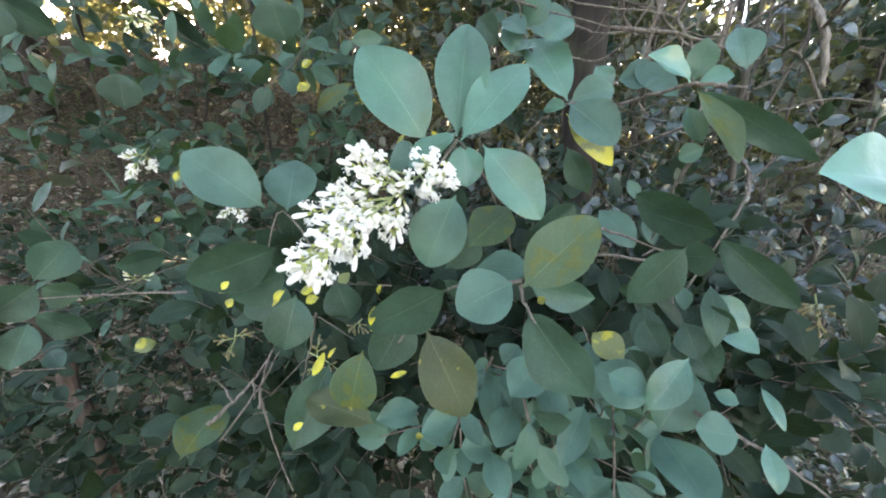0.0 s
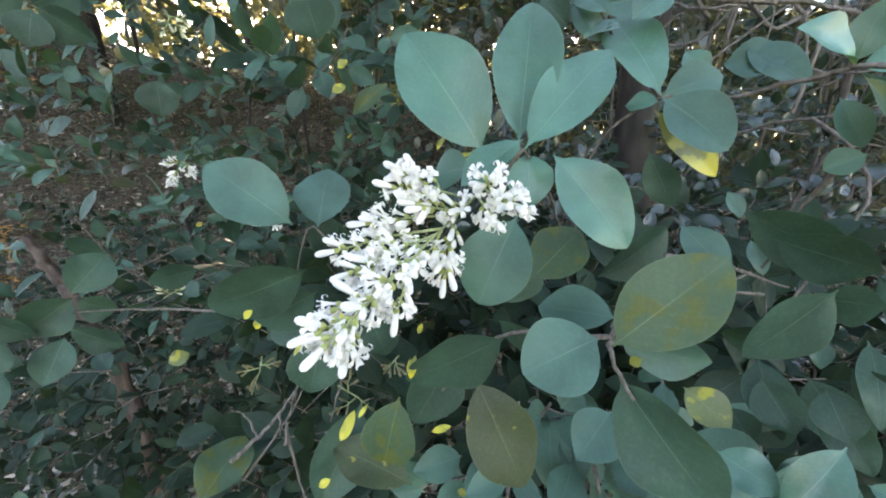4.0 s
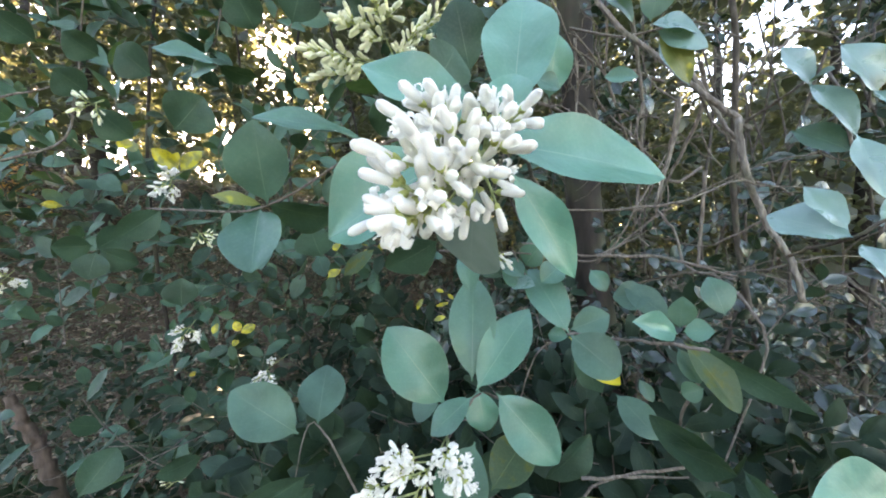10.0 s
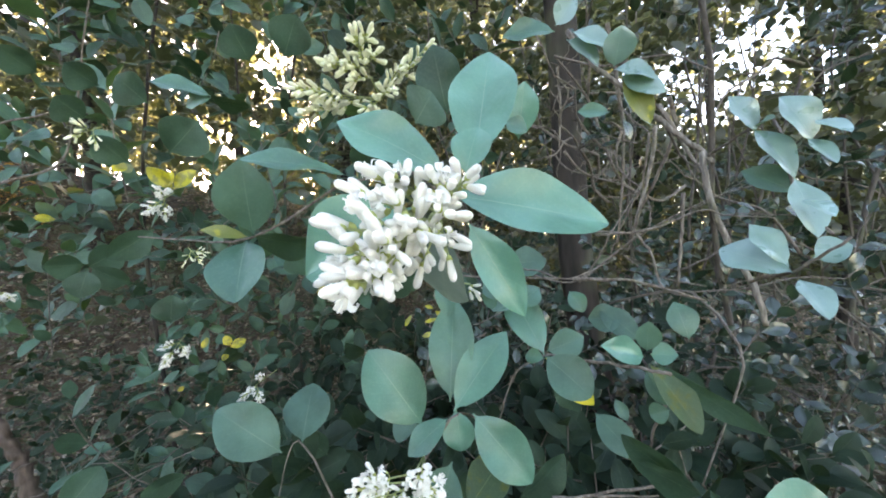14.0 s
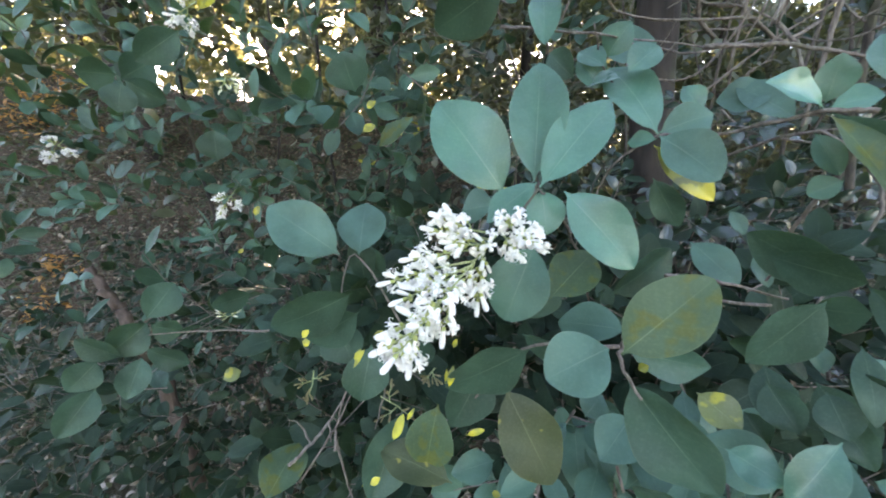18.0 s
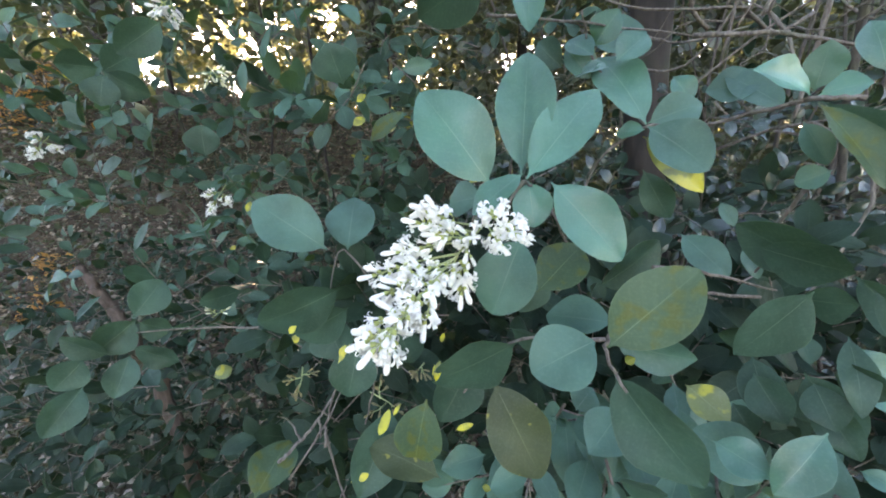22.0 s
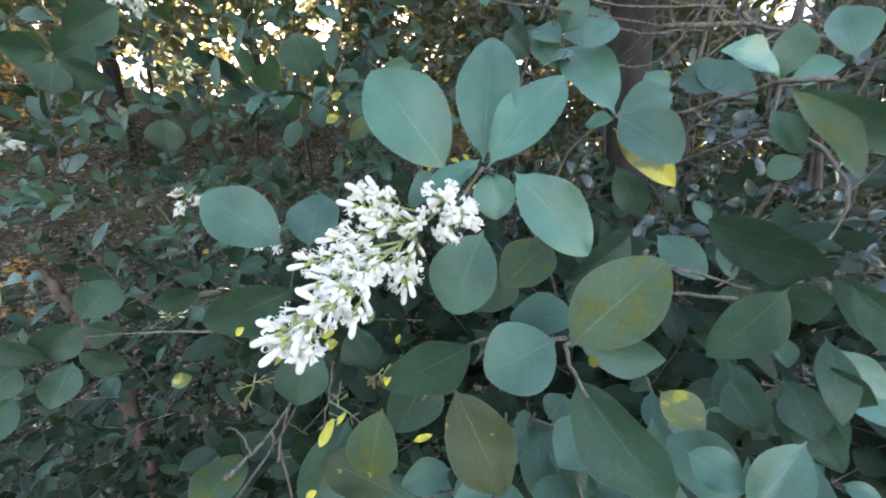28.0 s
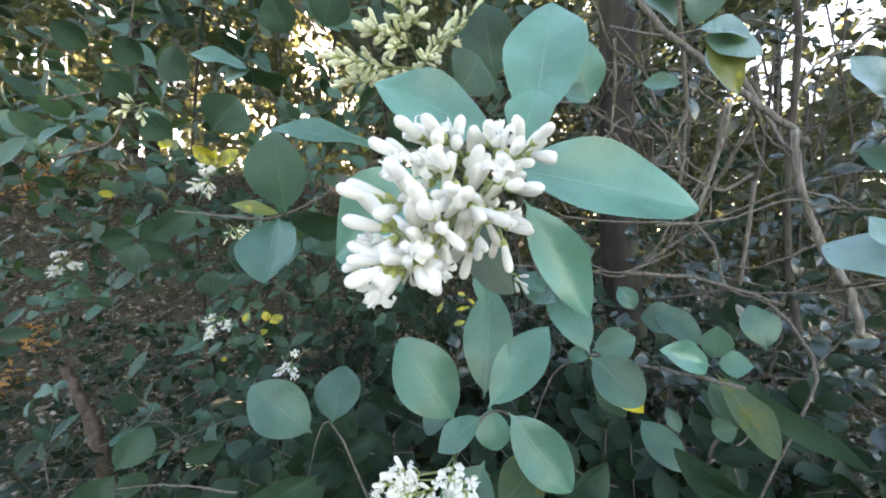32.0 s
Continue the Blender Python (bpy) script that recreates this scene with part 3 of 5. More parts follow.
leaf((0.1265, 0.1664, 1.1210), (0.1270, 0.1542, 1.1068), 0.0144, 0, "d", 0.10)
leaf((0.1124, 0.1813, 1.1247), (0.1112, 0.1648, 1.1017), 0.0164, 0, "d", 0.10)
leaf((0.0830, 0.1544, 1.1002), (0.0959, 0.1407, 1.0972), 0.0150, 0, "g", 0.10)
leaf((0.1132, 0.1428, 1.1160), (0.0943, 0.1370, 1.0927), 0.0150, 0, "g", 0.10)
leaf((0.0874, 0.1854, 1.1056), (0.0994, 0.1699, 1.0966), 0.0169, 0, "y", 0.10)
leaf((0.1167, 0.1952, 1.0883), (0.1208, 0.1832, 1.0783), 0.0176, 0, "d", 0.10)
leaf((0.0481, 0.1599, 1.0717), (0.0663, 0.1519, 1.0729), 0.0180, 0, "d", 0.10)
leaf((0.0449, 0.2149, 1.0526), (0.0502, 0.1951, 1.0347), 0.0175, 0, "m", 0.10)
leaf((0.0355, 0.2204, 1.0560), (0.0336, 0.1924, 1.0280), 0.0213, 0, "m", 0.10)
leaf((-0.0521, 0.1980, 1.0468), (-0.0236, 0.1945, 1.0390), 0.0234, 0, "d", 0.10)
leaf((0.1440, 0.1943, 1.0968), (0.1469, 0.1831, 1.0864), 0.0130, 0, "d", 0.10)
leaf((0.0428, 0.2217, 1.0596), (0.0548, 0.2282, 1.0722), 0.0186, 0, "m", 0.10)
# lower outer sprays
leaf((0.1067, 0.1541, 1.0817), (0.0836, 0.1695, 1.0931), 0.0248, 0, "m", 0.08)
leaf((0.1113, 0.1520, 1.0659), (0.1315, 0.1605, 1.0954), 0.0248, 0, "m", 0.08)
leaf((0.1339, 0.1313, 1.0823), (0.1182, 0.1375, 1.0818), 0.0173, 0, "m", 0.08)
leaf((0.1094, 0.1481, 1.0686), (0.1067, 0.1082, 1.0695), 0.0239, 0, "m", 0.08)
leaf((0.1083, 0.1485, 1.0682), (0.0942, 0.1305, 1.0642), 0.0068, 0, "m", 0.08)
leaf((0.0611, 0.1960, 1.0815), (0.0389, 0.1748, 1.0702), 0.0238, 0, "m", 0.08)
leaf((0.0637, 0.1933, 1.0697), (0.0653, 0.1625, 1.0575), 0.0168, 0, "m", 0.08)
leaf((0.0829, 0.1751, 1.0645), (0.0604, 0.1474, 1.0480), 0.0156, 0, "m", 0.08)
leaf((-0.0170, 0.1964, 1.0456), (-0.0426, 0.1811, 1.0486), 0.0174, 0, "m", 0.08)
leaf((-0.0110, 0.1962, 1.0448), (0.0017, 0.1739, 1.0348), 0.0200, 0, "m", 0.08)
leaf((0.0441, 0.1944, 1.0476), (0.0312, 0.1725, 1.0359), 0.0191, 0, "m", 0.08)
leaf((0.1452, 0.1928, 1.1085), (0.1546, 0.1714, 1.0865), 0.0205, 0, "d", 0.10)
leaf((0.1569, 0.1862, 1.1135), (0.1702, 0.1672, 1.1019), 0.0144, 0, "g", 0.10)
leaf((0.1132, 0.1877, 1.1760), (0.1369, 0.1697, 1.1682), 0.0228, 0, "d", 0.10)
leaf((0.1263, 0.1521, 1.1685), (0.1419, 0.1290, 1.1464), 0.0162, 0, "d", 0.08)
leaf((0.0310, 0.1847, 1.0267), (0.0102, 0.1801, 1.0271), 0.0180, 0, "m", 0.08)
leaf((0.0287, 0.1785, 1.0273), (0.0332, 0.1526, 1.0186), 0.0161, 0, "m", 0.08)
leaf((0.0715, 0.1709, 1.0463), (0.0840, 0.1530, 1.0493), 0.0134, 0, "m", 0.08)
leaf((0.0731, 0.1645, 1.0405), (0.0742, 0.1418, 1.0350), 0.0136, 0, "m", 0.08)
leaf((0.1056, 0.1652, 1.0436), (0.0952, 0.1725, 1.0446), 0.0127, 0, "d", 0.08)
leaf((0.1363, 0.1673, 1.1421), (0.1317, 0.1514, 1.1155), 0.0111, 0, "d", 0.10)
leaf((0.1351, 0.1654, 1.1377), (0.1511, 0.1568, 1.1235), 0.0121, 0, "g", 0.10)
leaf((0.1310, 0.1814, 1.1366), (0.1307, 0.1740, 1.1247), 0.0084, 0, "m", 0.10)
leaf((0.1486, 0.1823, 1.1629), (0.1621, 0.1569, 1.1381), 0.0156, 0, "d", 0.10)
leaf((0.1077, 0.1723, 1.1212), (0.1123, 0.1578, 1.1066), 0.0161, 0, "d", 0.10)
leaf((0.1392, 0.1553, 1.0877), (0.1461, 0.1478, 1.0864), 0.0077, 0, "g", 0.10)
leaf((0.1672, 0.1598, 1.0872), (0.1694, 0.1448, 1.0725), 0.0060, 0, "g", 0.10)
leaf((0.1495, 0.1345, 1.0758), (0.1468, 0.1214, 1.0612), 0.0091, 0, "g", 0.10)
leaf((0.1284, 0.1694, 1.1174), (0.1343, 0.1509, 1.0963), 0.0139, 0, "d", 0.10)
# upper flowering sprig
leaf((0.0173, 0.0818, 1.3206), (0.0678, 0.0946, 1.3092), 0.0212, 0, "v", 0.05)
leaf((0.0227, 0.0821, 1.3125), (0.0374, 0.0850, 1.2838), 0.0118, 0, "u", 0.05)
leaf((0.0178, 0.0927, 1.3284), (-0.0162, 0.0920, 1.3488), 0.0169, 0, "u", 0.08)
leaf((0.0238, 0.0972, 1.3291), (0.0295, 0.1014, 1.3463), 0.0127, 0, "u", 0.08)
leaf((0.0524, 0.1476, 1.3556), (0.0562, 0.1414, 1.3805), 0.0150, 0, "u", 0.08)
leaf((0.0454, 0.1411, 1.3627), (0.0552, 0.1410, 1.3566), 0.0094, 0, "g", 0.08)
leaf((0.0063, 0.0876, 1.3184), (-0.0308, 0.0944, 1.2999), 0.0275, 0, "v", 0.08)
leaf((-0.0722, 0.1351, 1.3191), (-0.0694, 0.1252, 1.3512), 0.0240, 0, "m", 0.08)
leaf((-0.0304, 0.1445, 1.3449), (-0.0627, 0.1128, 1.3464), 0.0135, 15, "g", 0.08)
leaf((-0.0747, 0.1338, 1.3168), (-0.0696, 0.1161, 1.2908), 0.0221, 0, "p", 0.08)
leaf((-0.0726, 0.1314, 1.3182), (-0.0834, 0.1175, 1.3210), 0.0062, 0, "y", 0.08)
leaf((-0.0726, 0.1349, 1.3191), (-0.0528, 0.1692, 1.3130), 0.0197, 0, "d", 0.08)
leaf((0.0044, 0.1404, 1.3650), (0.0130, 0.1449, 1.3812), 0.0227, 0, "d", 0.10)
leaf((-0.0090, 0.1303, 1.3580), (-0.0231, 0.1415, 1.3456), 0.0171, 0, "d", 0.10)
leaf((0.0198, 0.1584, 1.3757), (0.0149, 0.1524, 1.4088), 0.0218, 0, "d", 0.10)
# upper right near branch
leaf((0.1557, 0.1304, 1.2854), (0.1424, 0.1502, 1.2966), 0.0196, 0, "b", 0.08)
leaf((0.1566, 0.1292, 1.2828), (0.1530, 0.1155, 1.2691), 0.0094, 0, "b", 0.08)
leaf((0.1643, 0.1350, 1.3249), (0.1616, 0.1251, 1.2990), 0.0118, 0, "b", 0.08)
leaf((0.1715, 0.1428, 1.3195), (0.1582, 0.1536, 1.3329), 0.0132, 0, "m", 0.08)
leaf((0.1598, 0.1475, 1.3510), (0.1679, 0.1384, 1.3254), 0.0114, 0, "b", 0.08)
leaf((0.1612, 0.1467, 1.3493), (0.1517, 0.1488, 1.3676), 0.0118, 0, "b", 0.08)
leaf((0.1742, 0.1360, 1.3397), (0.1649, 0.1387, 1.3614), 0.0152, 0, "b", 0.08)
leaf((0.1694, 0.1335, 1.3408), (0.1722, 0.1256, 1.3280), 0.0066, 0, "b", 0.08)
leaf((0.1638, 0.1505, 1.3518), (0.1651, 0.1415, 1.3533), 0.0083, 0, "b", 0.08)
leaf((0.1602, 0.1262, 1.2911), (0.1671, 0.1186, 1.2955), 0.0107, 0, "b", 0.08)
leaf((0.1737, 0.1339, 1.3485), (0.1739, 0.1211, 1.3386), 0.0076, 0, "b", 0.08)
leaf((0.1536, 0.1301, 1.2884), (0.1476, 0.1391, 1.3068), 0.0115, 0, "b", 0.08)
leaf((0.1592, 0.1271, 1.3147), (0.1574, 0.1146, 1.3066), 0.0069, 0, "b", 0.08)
# top
leaf((0.0761, 0.1538, 1.4098), (0.0507, 0.1589, 1.4125), 0.0119, 0, "g", 0.10)
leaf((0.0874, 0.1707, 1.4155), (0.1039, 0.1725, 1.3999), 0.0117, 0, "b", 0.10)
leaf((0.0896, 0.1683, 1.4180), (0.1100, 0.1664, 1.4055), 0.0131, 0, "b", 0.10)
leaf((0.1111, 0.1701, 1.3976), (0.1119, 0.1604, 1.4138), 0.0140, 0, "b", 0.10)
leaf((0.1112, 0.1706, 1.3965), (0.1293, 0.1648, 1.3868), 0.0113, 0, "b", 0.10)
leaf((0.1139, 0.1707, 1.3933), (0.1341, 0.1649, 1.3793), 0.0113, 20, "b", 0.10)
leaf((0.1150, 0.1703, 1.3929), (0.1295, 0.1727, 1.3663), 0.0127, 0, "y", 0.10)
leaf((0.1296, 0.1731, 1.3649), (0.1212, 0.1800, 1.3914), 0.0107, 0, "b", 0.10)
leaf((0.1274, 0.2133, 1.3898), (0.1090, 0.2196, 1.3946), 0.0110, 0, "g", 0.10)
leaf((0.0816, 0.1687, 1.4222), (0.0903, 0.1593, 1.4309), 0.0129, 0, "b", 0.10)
# middle right
leaf((0.1217, 0.1787, 1.2359), (0.1666, 0.1588, 1.2021), 0.0130, 0, "d", 0.08)
leaf((0.1198, 0.1775, 1.2352), (0.1371, 0.1657, 1.2017), 0.0185, -20, "o", 0.08)
leaf((0.1297, 0.2205, 1.2511), (0.1079, 0.2298, 1.2509), 0.0190, 0, "m", 0.10)
leaf((0.1356, 0.2138, 1.2376), (0.1156, 0.2284, 1.2583), 0.0171, 0, "m", 0.10)
leaf((0.1474, 0.1850, 1.2447), (0.1448, 0.1921, 1.2656), 0.0158, 0, "g", 0.10)
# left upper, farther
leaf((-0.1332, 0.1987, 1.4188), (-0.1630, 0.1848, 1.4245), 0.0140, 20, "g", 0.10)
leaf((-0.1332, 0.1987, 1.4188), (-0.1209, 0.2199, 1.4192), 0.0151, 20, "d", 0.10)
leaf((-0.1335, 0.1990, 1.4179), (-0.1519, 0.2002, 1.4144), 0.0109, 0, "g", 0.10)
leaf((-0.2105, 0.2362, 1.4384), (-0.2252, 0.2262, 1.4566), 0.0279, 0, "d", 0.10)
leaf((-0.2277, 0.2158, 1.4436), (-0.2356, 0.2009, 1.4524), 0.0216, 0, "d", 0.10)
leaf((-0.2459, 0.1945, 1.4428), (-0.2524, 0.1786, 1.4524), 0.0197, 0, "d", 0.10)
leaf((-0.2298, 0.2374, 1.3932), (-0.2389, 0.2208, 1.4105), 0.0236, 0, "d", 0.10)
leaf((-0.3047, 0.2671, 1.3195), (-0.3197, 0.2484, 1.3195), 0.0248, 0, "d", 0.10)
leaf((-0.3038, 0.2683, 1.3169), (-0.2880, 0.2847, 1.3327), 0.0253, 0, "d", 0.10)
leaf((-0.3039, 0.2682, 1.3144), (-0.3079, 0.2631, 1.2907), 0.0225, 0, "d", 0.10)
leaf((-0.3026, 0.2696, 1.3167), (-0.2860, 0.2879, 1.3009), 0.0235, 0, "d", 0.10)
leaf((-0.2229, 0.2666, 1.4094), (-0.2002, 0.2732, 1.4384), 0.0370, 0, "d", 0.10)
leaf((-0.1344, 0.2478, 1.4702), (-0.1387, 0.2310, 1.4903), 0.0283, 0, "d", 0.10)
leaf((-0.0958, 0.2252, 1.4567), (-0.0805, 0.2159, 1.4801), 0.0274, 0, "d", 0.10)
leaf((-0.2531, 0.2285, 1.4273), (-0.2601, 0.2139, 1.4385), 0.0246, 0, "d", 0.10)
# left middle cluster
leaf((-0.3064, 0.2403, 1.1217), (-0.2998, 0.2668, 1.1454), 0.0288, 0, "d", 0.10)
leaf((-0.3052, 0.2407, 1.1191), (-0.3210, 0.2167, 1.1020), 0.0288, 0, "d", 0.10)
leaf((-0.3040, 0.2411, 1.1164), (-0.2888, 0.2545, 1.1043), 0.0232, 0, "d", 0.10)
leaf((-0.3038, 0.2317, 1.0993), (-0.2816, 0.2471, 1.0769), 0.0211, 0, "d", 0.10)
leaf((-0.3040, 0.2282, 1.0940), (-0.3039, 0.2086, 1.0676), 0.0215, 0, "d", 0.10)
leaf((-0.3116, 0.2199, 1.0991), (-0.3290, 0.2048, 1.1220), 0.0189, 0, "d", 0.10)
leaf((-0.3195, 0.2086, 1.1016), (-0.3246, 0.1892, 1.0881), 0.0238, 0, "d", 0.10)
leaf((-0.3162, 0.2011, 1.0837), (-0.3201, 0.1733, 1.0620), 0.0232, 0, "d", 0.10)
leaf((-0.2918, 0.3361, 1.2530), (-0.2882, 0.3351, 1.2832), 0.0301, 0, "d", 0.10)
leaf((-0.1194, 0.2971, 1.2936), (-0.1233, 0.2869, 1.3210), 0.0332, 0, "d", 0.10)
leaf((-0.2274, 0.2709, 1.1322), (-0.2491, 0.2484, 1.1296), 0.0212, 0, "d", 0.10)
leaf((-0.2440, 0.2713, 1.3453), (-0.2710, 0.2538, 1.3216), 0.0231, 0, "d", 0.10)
# scattered single leaves
leaf((0.0275, 0.1007, 1.3339), (0.0377, 0.1163, 1.3807), 0.0230, 0, "v", 0.05)
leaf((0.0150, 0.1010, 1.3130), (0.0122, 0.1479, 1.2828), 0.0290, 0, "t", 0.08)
leaf((0.1543, 0.1152, 1.1940), (0.1180, 0.1133, 1.1998), 0.0260, 0, "v", 0.08)
leaf((-0.0034, 0.1746, 1.2982), (-0.0337, 0.1799, 1.2851), 0.0228, 0, "d", 0.10)
leaf((0.0587, 0.2667, 1.2915), (0.0910, 0.2637, 1.2925), 0.0247, 0, "m", 0.10)
leaf((0.0356, 0.2257, 1.2798), (0.0484, 0.2245, 1.2629), 0.0162, 0, "g", 0.10)
leaf((0.1073, 0.2647, 1.2668), (0.1159, 0.2587, 1.2502), 0.0138, 0, "g", 0.10)
# the small k leaves below are sun flecks done as yellow colour
leaf((-0.3028, 0.3622, 1.4041), (-0.3158, 0.3439, 1.4258), 0.0165, 0, "k", 0.10)
leaf((-0.3020, 0.3629, 1.4041), (-0.2821, 0.3729, 1.4266), 0.0158, 0, "k", 0.10)
leaf((-0.3071, 0.3581, 1.4051), (-0.2996, 0.3592, 1.4240), 0.0103, 0, "k", 0.10)
leaf((-0.3875, 0.5615, 1.1717), (-0.3680, 0.5762, 1.1811), 0.0160, 0, "k", 0.10)
leaf((-0.3874, 0.5621, 1.1746), (-0.3955, 0.5599, 1.1928), 0.0138, 0, "k", 0.10)
leaf((-0.3890, 0.5580, 1.1605), (-0.3960, 0.5511, 1.1529), 0.0118, 0, "k", 0.10)
leaf((-0.4145, 0.5464, 1.1951), (-0.4200, 0.5388, 1.1777), 0.0096, 0, "k", 0.10)
leaf((-0.4346, 0.5112, 1.1196), (-0.4385, 0.5100, 1.1260), 0.0092, 0, "k", 0.10)
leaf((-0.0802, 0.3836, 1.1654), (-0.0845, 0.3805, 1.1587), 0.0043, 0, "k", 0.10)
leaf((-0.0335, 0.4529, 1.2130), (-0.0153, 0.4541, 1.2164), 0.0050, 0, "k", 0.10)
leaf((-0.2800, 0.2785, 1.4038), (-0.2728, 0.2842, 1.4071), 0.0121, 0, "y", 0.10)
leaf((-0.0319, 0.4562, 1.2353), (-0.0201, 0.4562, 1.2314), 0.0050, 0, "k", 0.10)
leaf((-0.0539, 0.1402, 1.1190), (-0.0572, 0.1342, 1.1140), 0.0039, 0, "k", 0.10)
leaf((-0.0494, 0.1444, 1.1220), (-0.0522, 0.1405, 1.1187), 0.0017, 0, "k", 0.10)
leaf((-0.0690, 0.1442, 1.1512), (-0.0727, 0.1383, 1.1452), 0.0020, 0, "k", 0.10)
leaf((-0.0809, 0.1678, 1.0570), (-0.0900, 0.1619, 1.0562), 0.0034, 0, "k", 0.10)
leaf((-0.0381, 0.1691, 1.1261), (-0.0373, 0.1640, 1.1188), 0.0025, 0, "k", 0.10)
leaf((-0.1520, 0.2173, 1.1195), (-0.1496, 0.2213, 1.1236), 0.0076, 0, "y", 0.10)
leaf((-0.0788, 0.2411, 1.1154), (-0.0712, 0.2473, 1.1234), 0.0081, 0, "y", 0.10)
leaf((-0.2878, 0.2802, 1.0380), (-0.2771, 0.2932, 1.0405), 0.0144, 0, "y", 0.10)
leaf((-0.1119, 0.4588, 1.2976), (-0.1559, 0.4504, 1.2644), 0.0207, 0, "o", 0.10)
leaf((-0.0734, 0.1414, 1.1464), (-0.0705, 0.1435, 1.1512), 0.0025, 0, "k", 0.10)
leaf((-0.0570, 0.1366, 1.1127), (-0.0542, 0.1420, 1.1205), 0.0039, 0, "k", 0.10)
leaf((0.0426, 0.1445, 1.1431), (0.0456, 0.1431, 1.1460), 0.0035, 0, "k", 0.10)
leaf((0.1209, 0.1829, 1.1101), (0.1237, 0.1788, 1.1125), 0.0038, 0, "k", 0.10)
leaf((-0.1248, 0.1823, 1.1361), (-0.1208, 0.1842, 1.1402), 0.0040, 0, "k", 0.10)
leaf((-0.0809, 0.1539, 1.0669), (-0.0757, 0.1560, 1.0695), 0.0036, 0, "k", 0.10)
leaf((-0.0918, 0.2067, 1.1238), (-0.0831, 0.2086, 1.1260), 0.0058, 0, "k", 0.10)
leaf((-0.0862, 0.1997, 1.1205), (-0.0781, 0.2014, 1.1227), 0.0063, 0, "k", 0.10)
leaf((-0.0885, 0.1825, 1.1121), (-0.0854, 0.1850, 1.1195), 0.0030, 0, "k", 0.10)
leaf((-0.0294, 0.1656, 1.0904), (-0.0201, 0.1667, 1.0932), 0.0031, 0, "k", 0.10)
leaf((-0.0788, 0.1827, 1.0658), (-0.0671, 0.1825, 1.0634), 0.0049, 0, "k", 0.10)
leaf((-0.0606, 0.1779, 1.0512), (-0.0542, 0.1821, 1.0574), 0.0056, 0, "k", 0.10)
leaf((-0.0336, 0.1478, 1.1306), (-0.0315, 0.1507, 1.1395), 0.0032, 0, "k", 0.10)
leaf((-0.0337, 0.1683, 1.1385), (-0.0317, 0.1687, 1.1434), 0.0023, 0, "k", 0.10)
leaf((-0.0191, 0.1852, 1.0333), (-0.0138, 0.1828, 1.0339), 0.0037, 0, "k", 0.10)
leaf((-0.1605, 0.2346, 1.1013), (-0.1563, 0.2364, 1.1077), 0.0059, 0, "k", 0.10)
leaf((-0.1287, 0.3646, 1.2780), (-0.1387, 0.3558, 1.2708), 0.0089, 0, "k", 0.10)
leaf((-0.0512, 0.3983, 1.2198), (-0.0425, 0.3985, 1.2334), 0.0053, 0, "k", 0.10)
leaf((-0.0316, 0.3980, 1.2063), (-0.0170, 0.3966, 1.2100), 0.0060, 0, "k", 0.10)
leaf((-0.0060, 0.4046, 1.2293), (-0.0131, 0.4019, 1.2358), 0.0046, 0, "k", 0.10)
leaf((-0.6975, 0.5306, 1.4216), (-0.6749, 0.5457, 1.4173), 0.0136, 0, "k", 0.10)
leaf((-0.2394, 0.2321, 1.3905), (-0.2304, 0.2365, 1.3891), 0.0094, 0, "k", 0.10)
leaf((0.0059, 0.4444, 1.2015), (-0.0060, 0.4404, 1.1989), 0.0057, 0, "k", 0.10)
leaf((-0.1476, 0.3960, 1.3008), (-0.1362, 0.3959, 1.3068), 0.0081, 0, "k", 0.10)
twig([(0.053, 0.242, 1.292), (0.080, 0.244, 1.286), (0.102, 0.241, 1.279), (0.148, 0.267, 1.290)], 0.0011, 0.0009)
twig([(0.058, 0.162, 1.176), (0.085, 0.171, 1.169), (0.125, 0.190, 1.154)], 0.0013, 0.0010)
twig([(0.133, 0.188, 1.208), (0.132, 0.203, 1.184), (0.132, 0.214, 1.155)], 0.0015, 0.0012)
# thin side shoots
twig([(0.141, 0.221, 1.138), (0.078, 0.192, 1.152), (0.041, 0.155, 1.153)], 0.0014, 0.0010)
twig([(0.075, 0.330, 1.080), (0.045, 0.250, 1.160), (0.018, 0.195, 1.205), (0.008, 0.171, 1.214)], 0.0014, 0.0010)
twig([(0.008, 0.171, 1.214), (-0.006, 0.164, 1.197)], 0.0012, 0.0008)
twig([(0.041, 0.155, 1.153), (0.034, 0.139, 1.151), (0.038, 0.129, 1.141)], 0.0013, 0.0010)
twig([(0.034, 0.141, 1.155), (-0.000, 0.163, 1.141), (-0.029, 0.172, 1.103), (-0.068, 0.192, 1.060)], 0.0012, 0.0008)
twig([(0.123, 0.163, 1.234), (0.111, 0.170, 1.236), (0.091, 0.200, 1.232), (0.070, 0.207, 1.234), (0.051, 0.218, 1.218), (0.039, 0.236, 1.174)], 0.0014, 0.0010)
twig([(-0.005, 0.204, 1.292), (0.031, 0.212, 1.288), (0.101, 0.232, 1.279)], 0.0012, 0.0008)
twig([(0.101, 0.232, 1.279), (0.142, 0.232, 1.275), (0.186, 0.225, 1.259)], 0.0020, 0.0015)
twig([(0.071, 0.210, 1.236), (0.050, 0.223, 1.270), (0.040, 0.209, 1.290)], 0.0010, 0.0008)
twig([(-0.072, 0.228, 1.109), (-0.111, 0.238, 1.172), (-0.130, 0.234, 1.123)], 0.0013, 0.0008)
twig([(-0.191, 0.238, 1.113), (-0.267, 0.249, 1.107), (-0.304, 0.237, 1.109)], 0.0013, 0.0010)
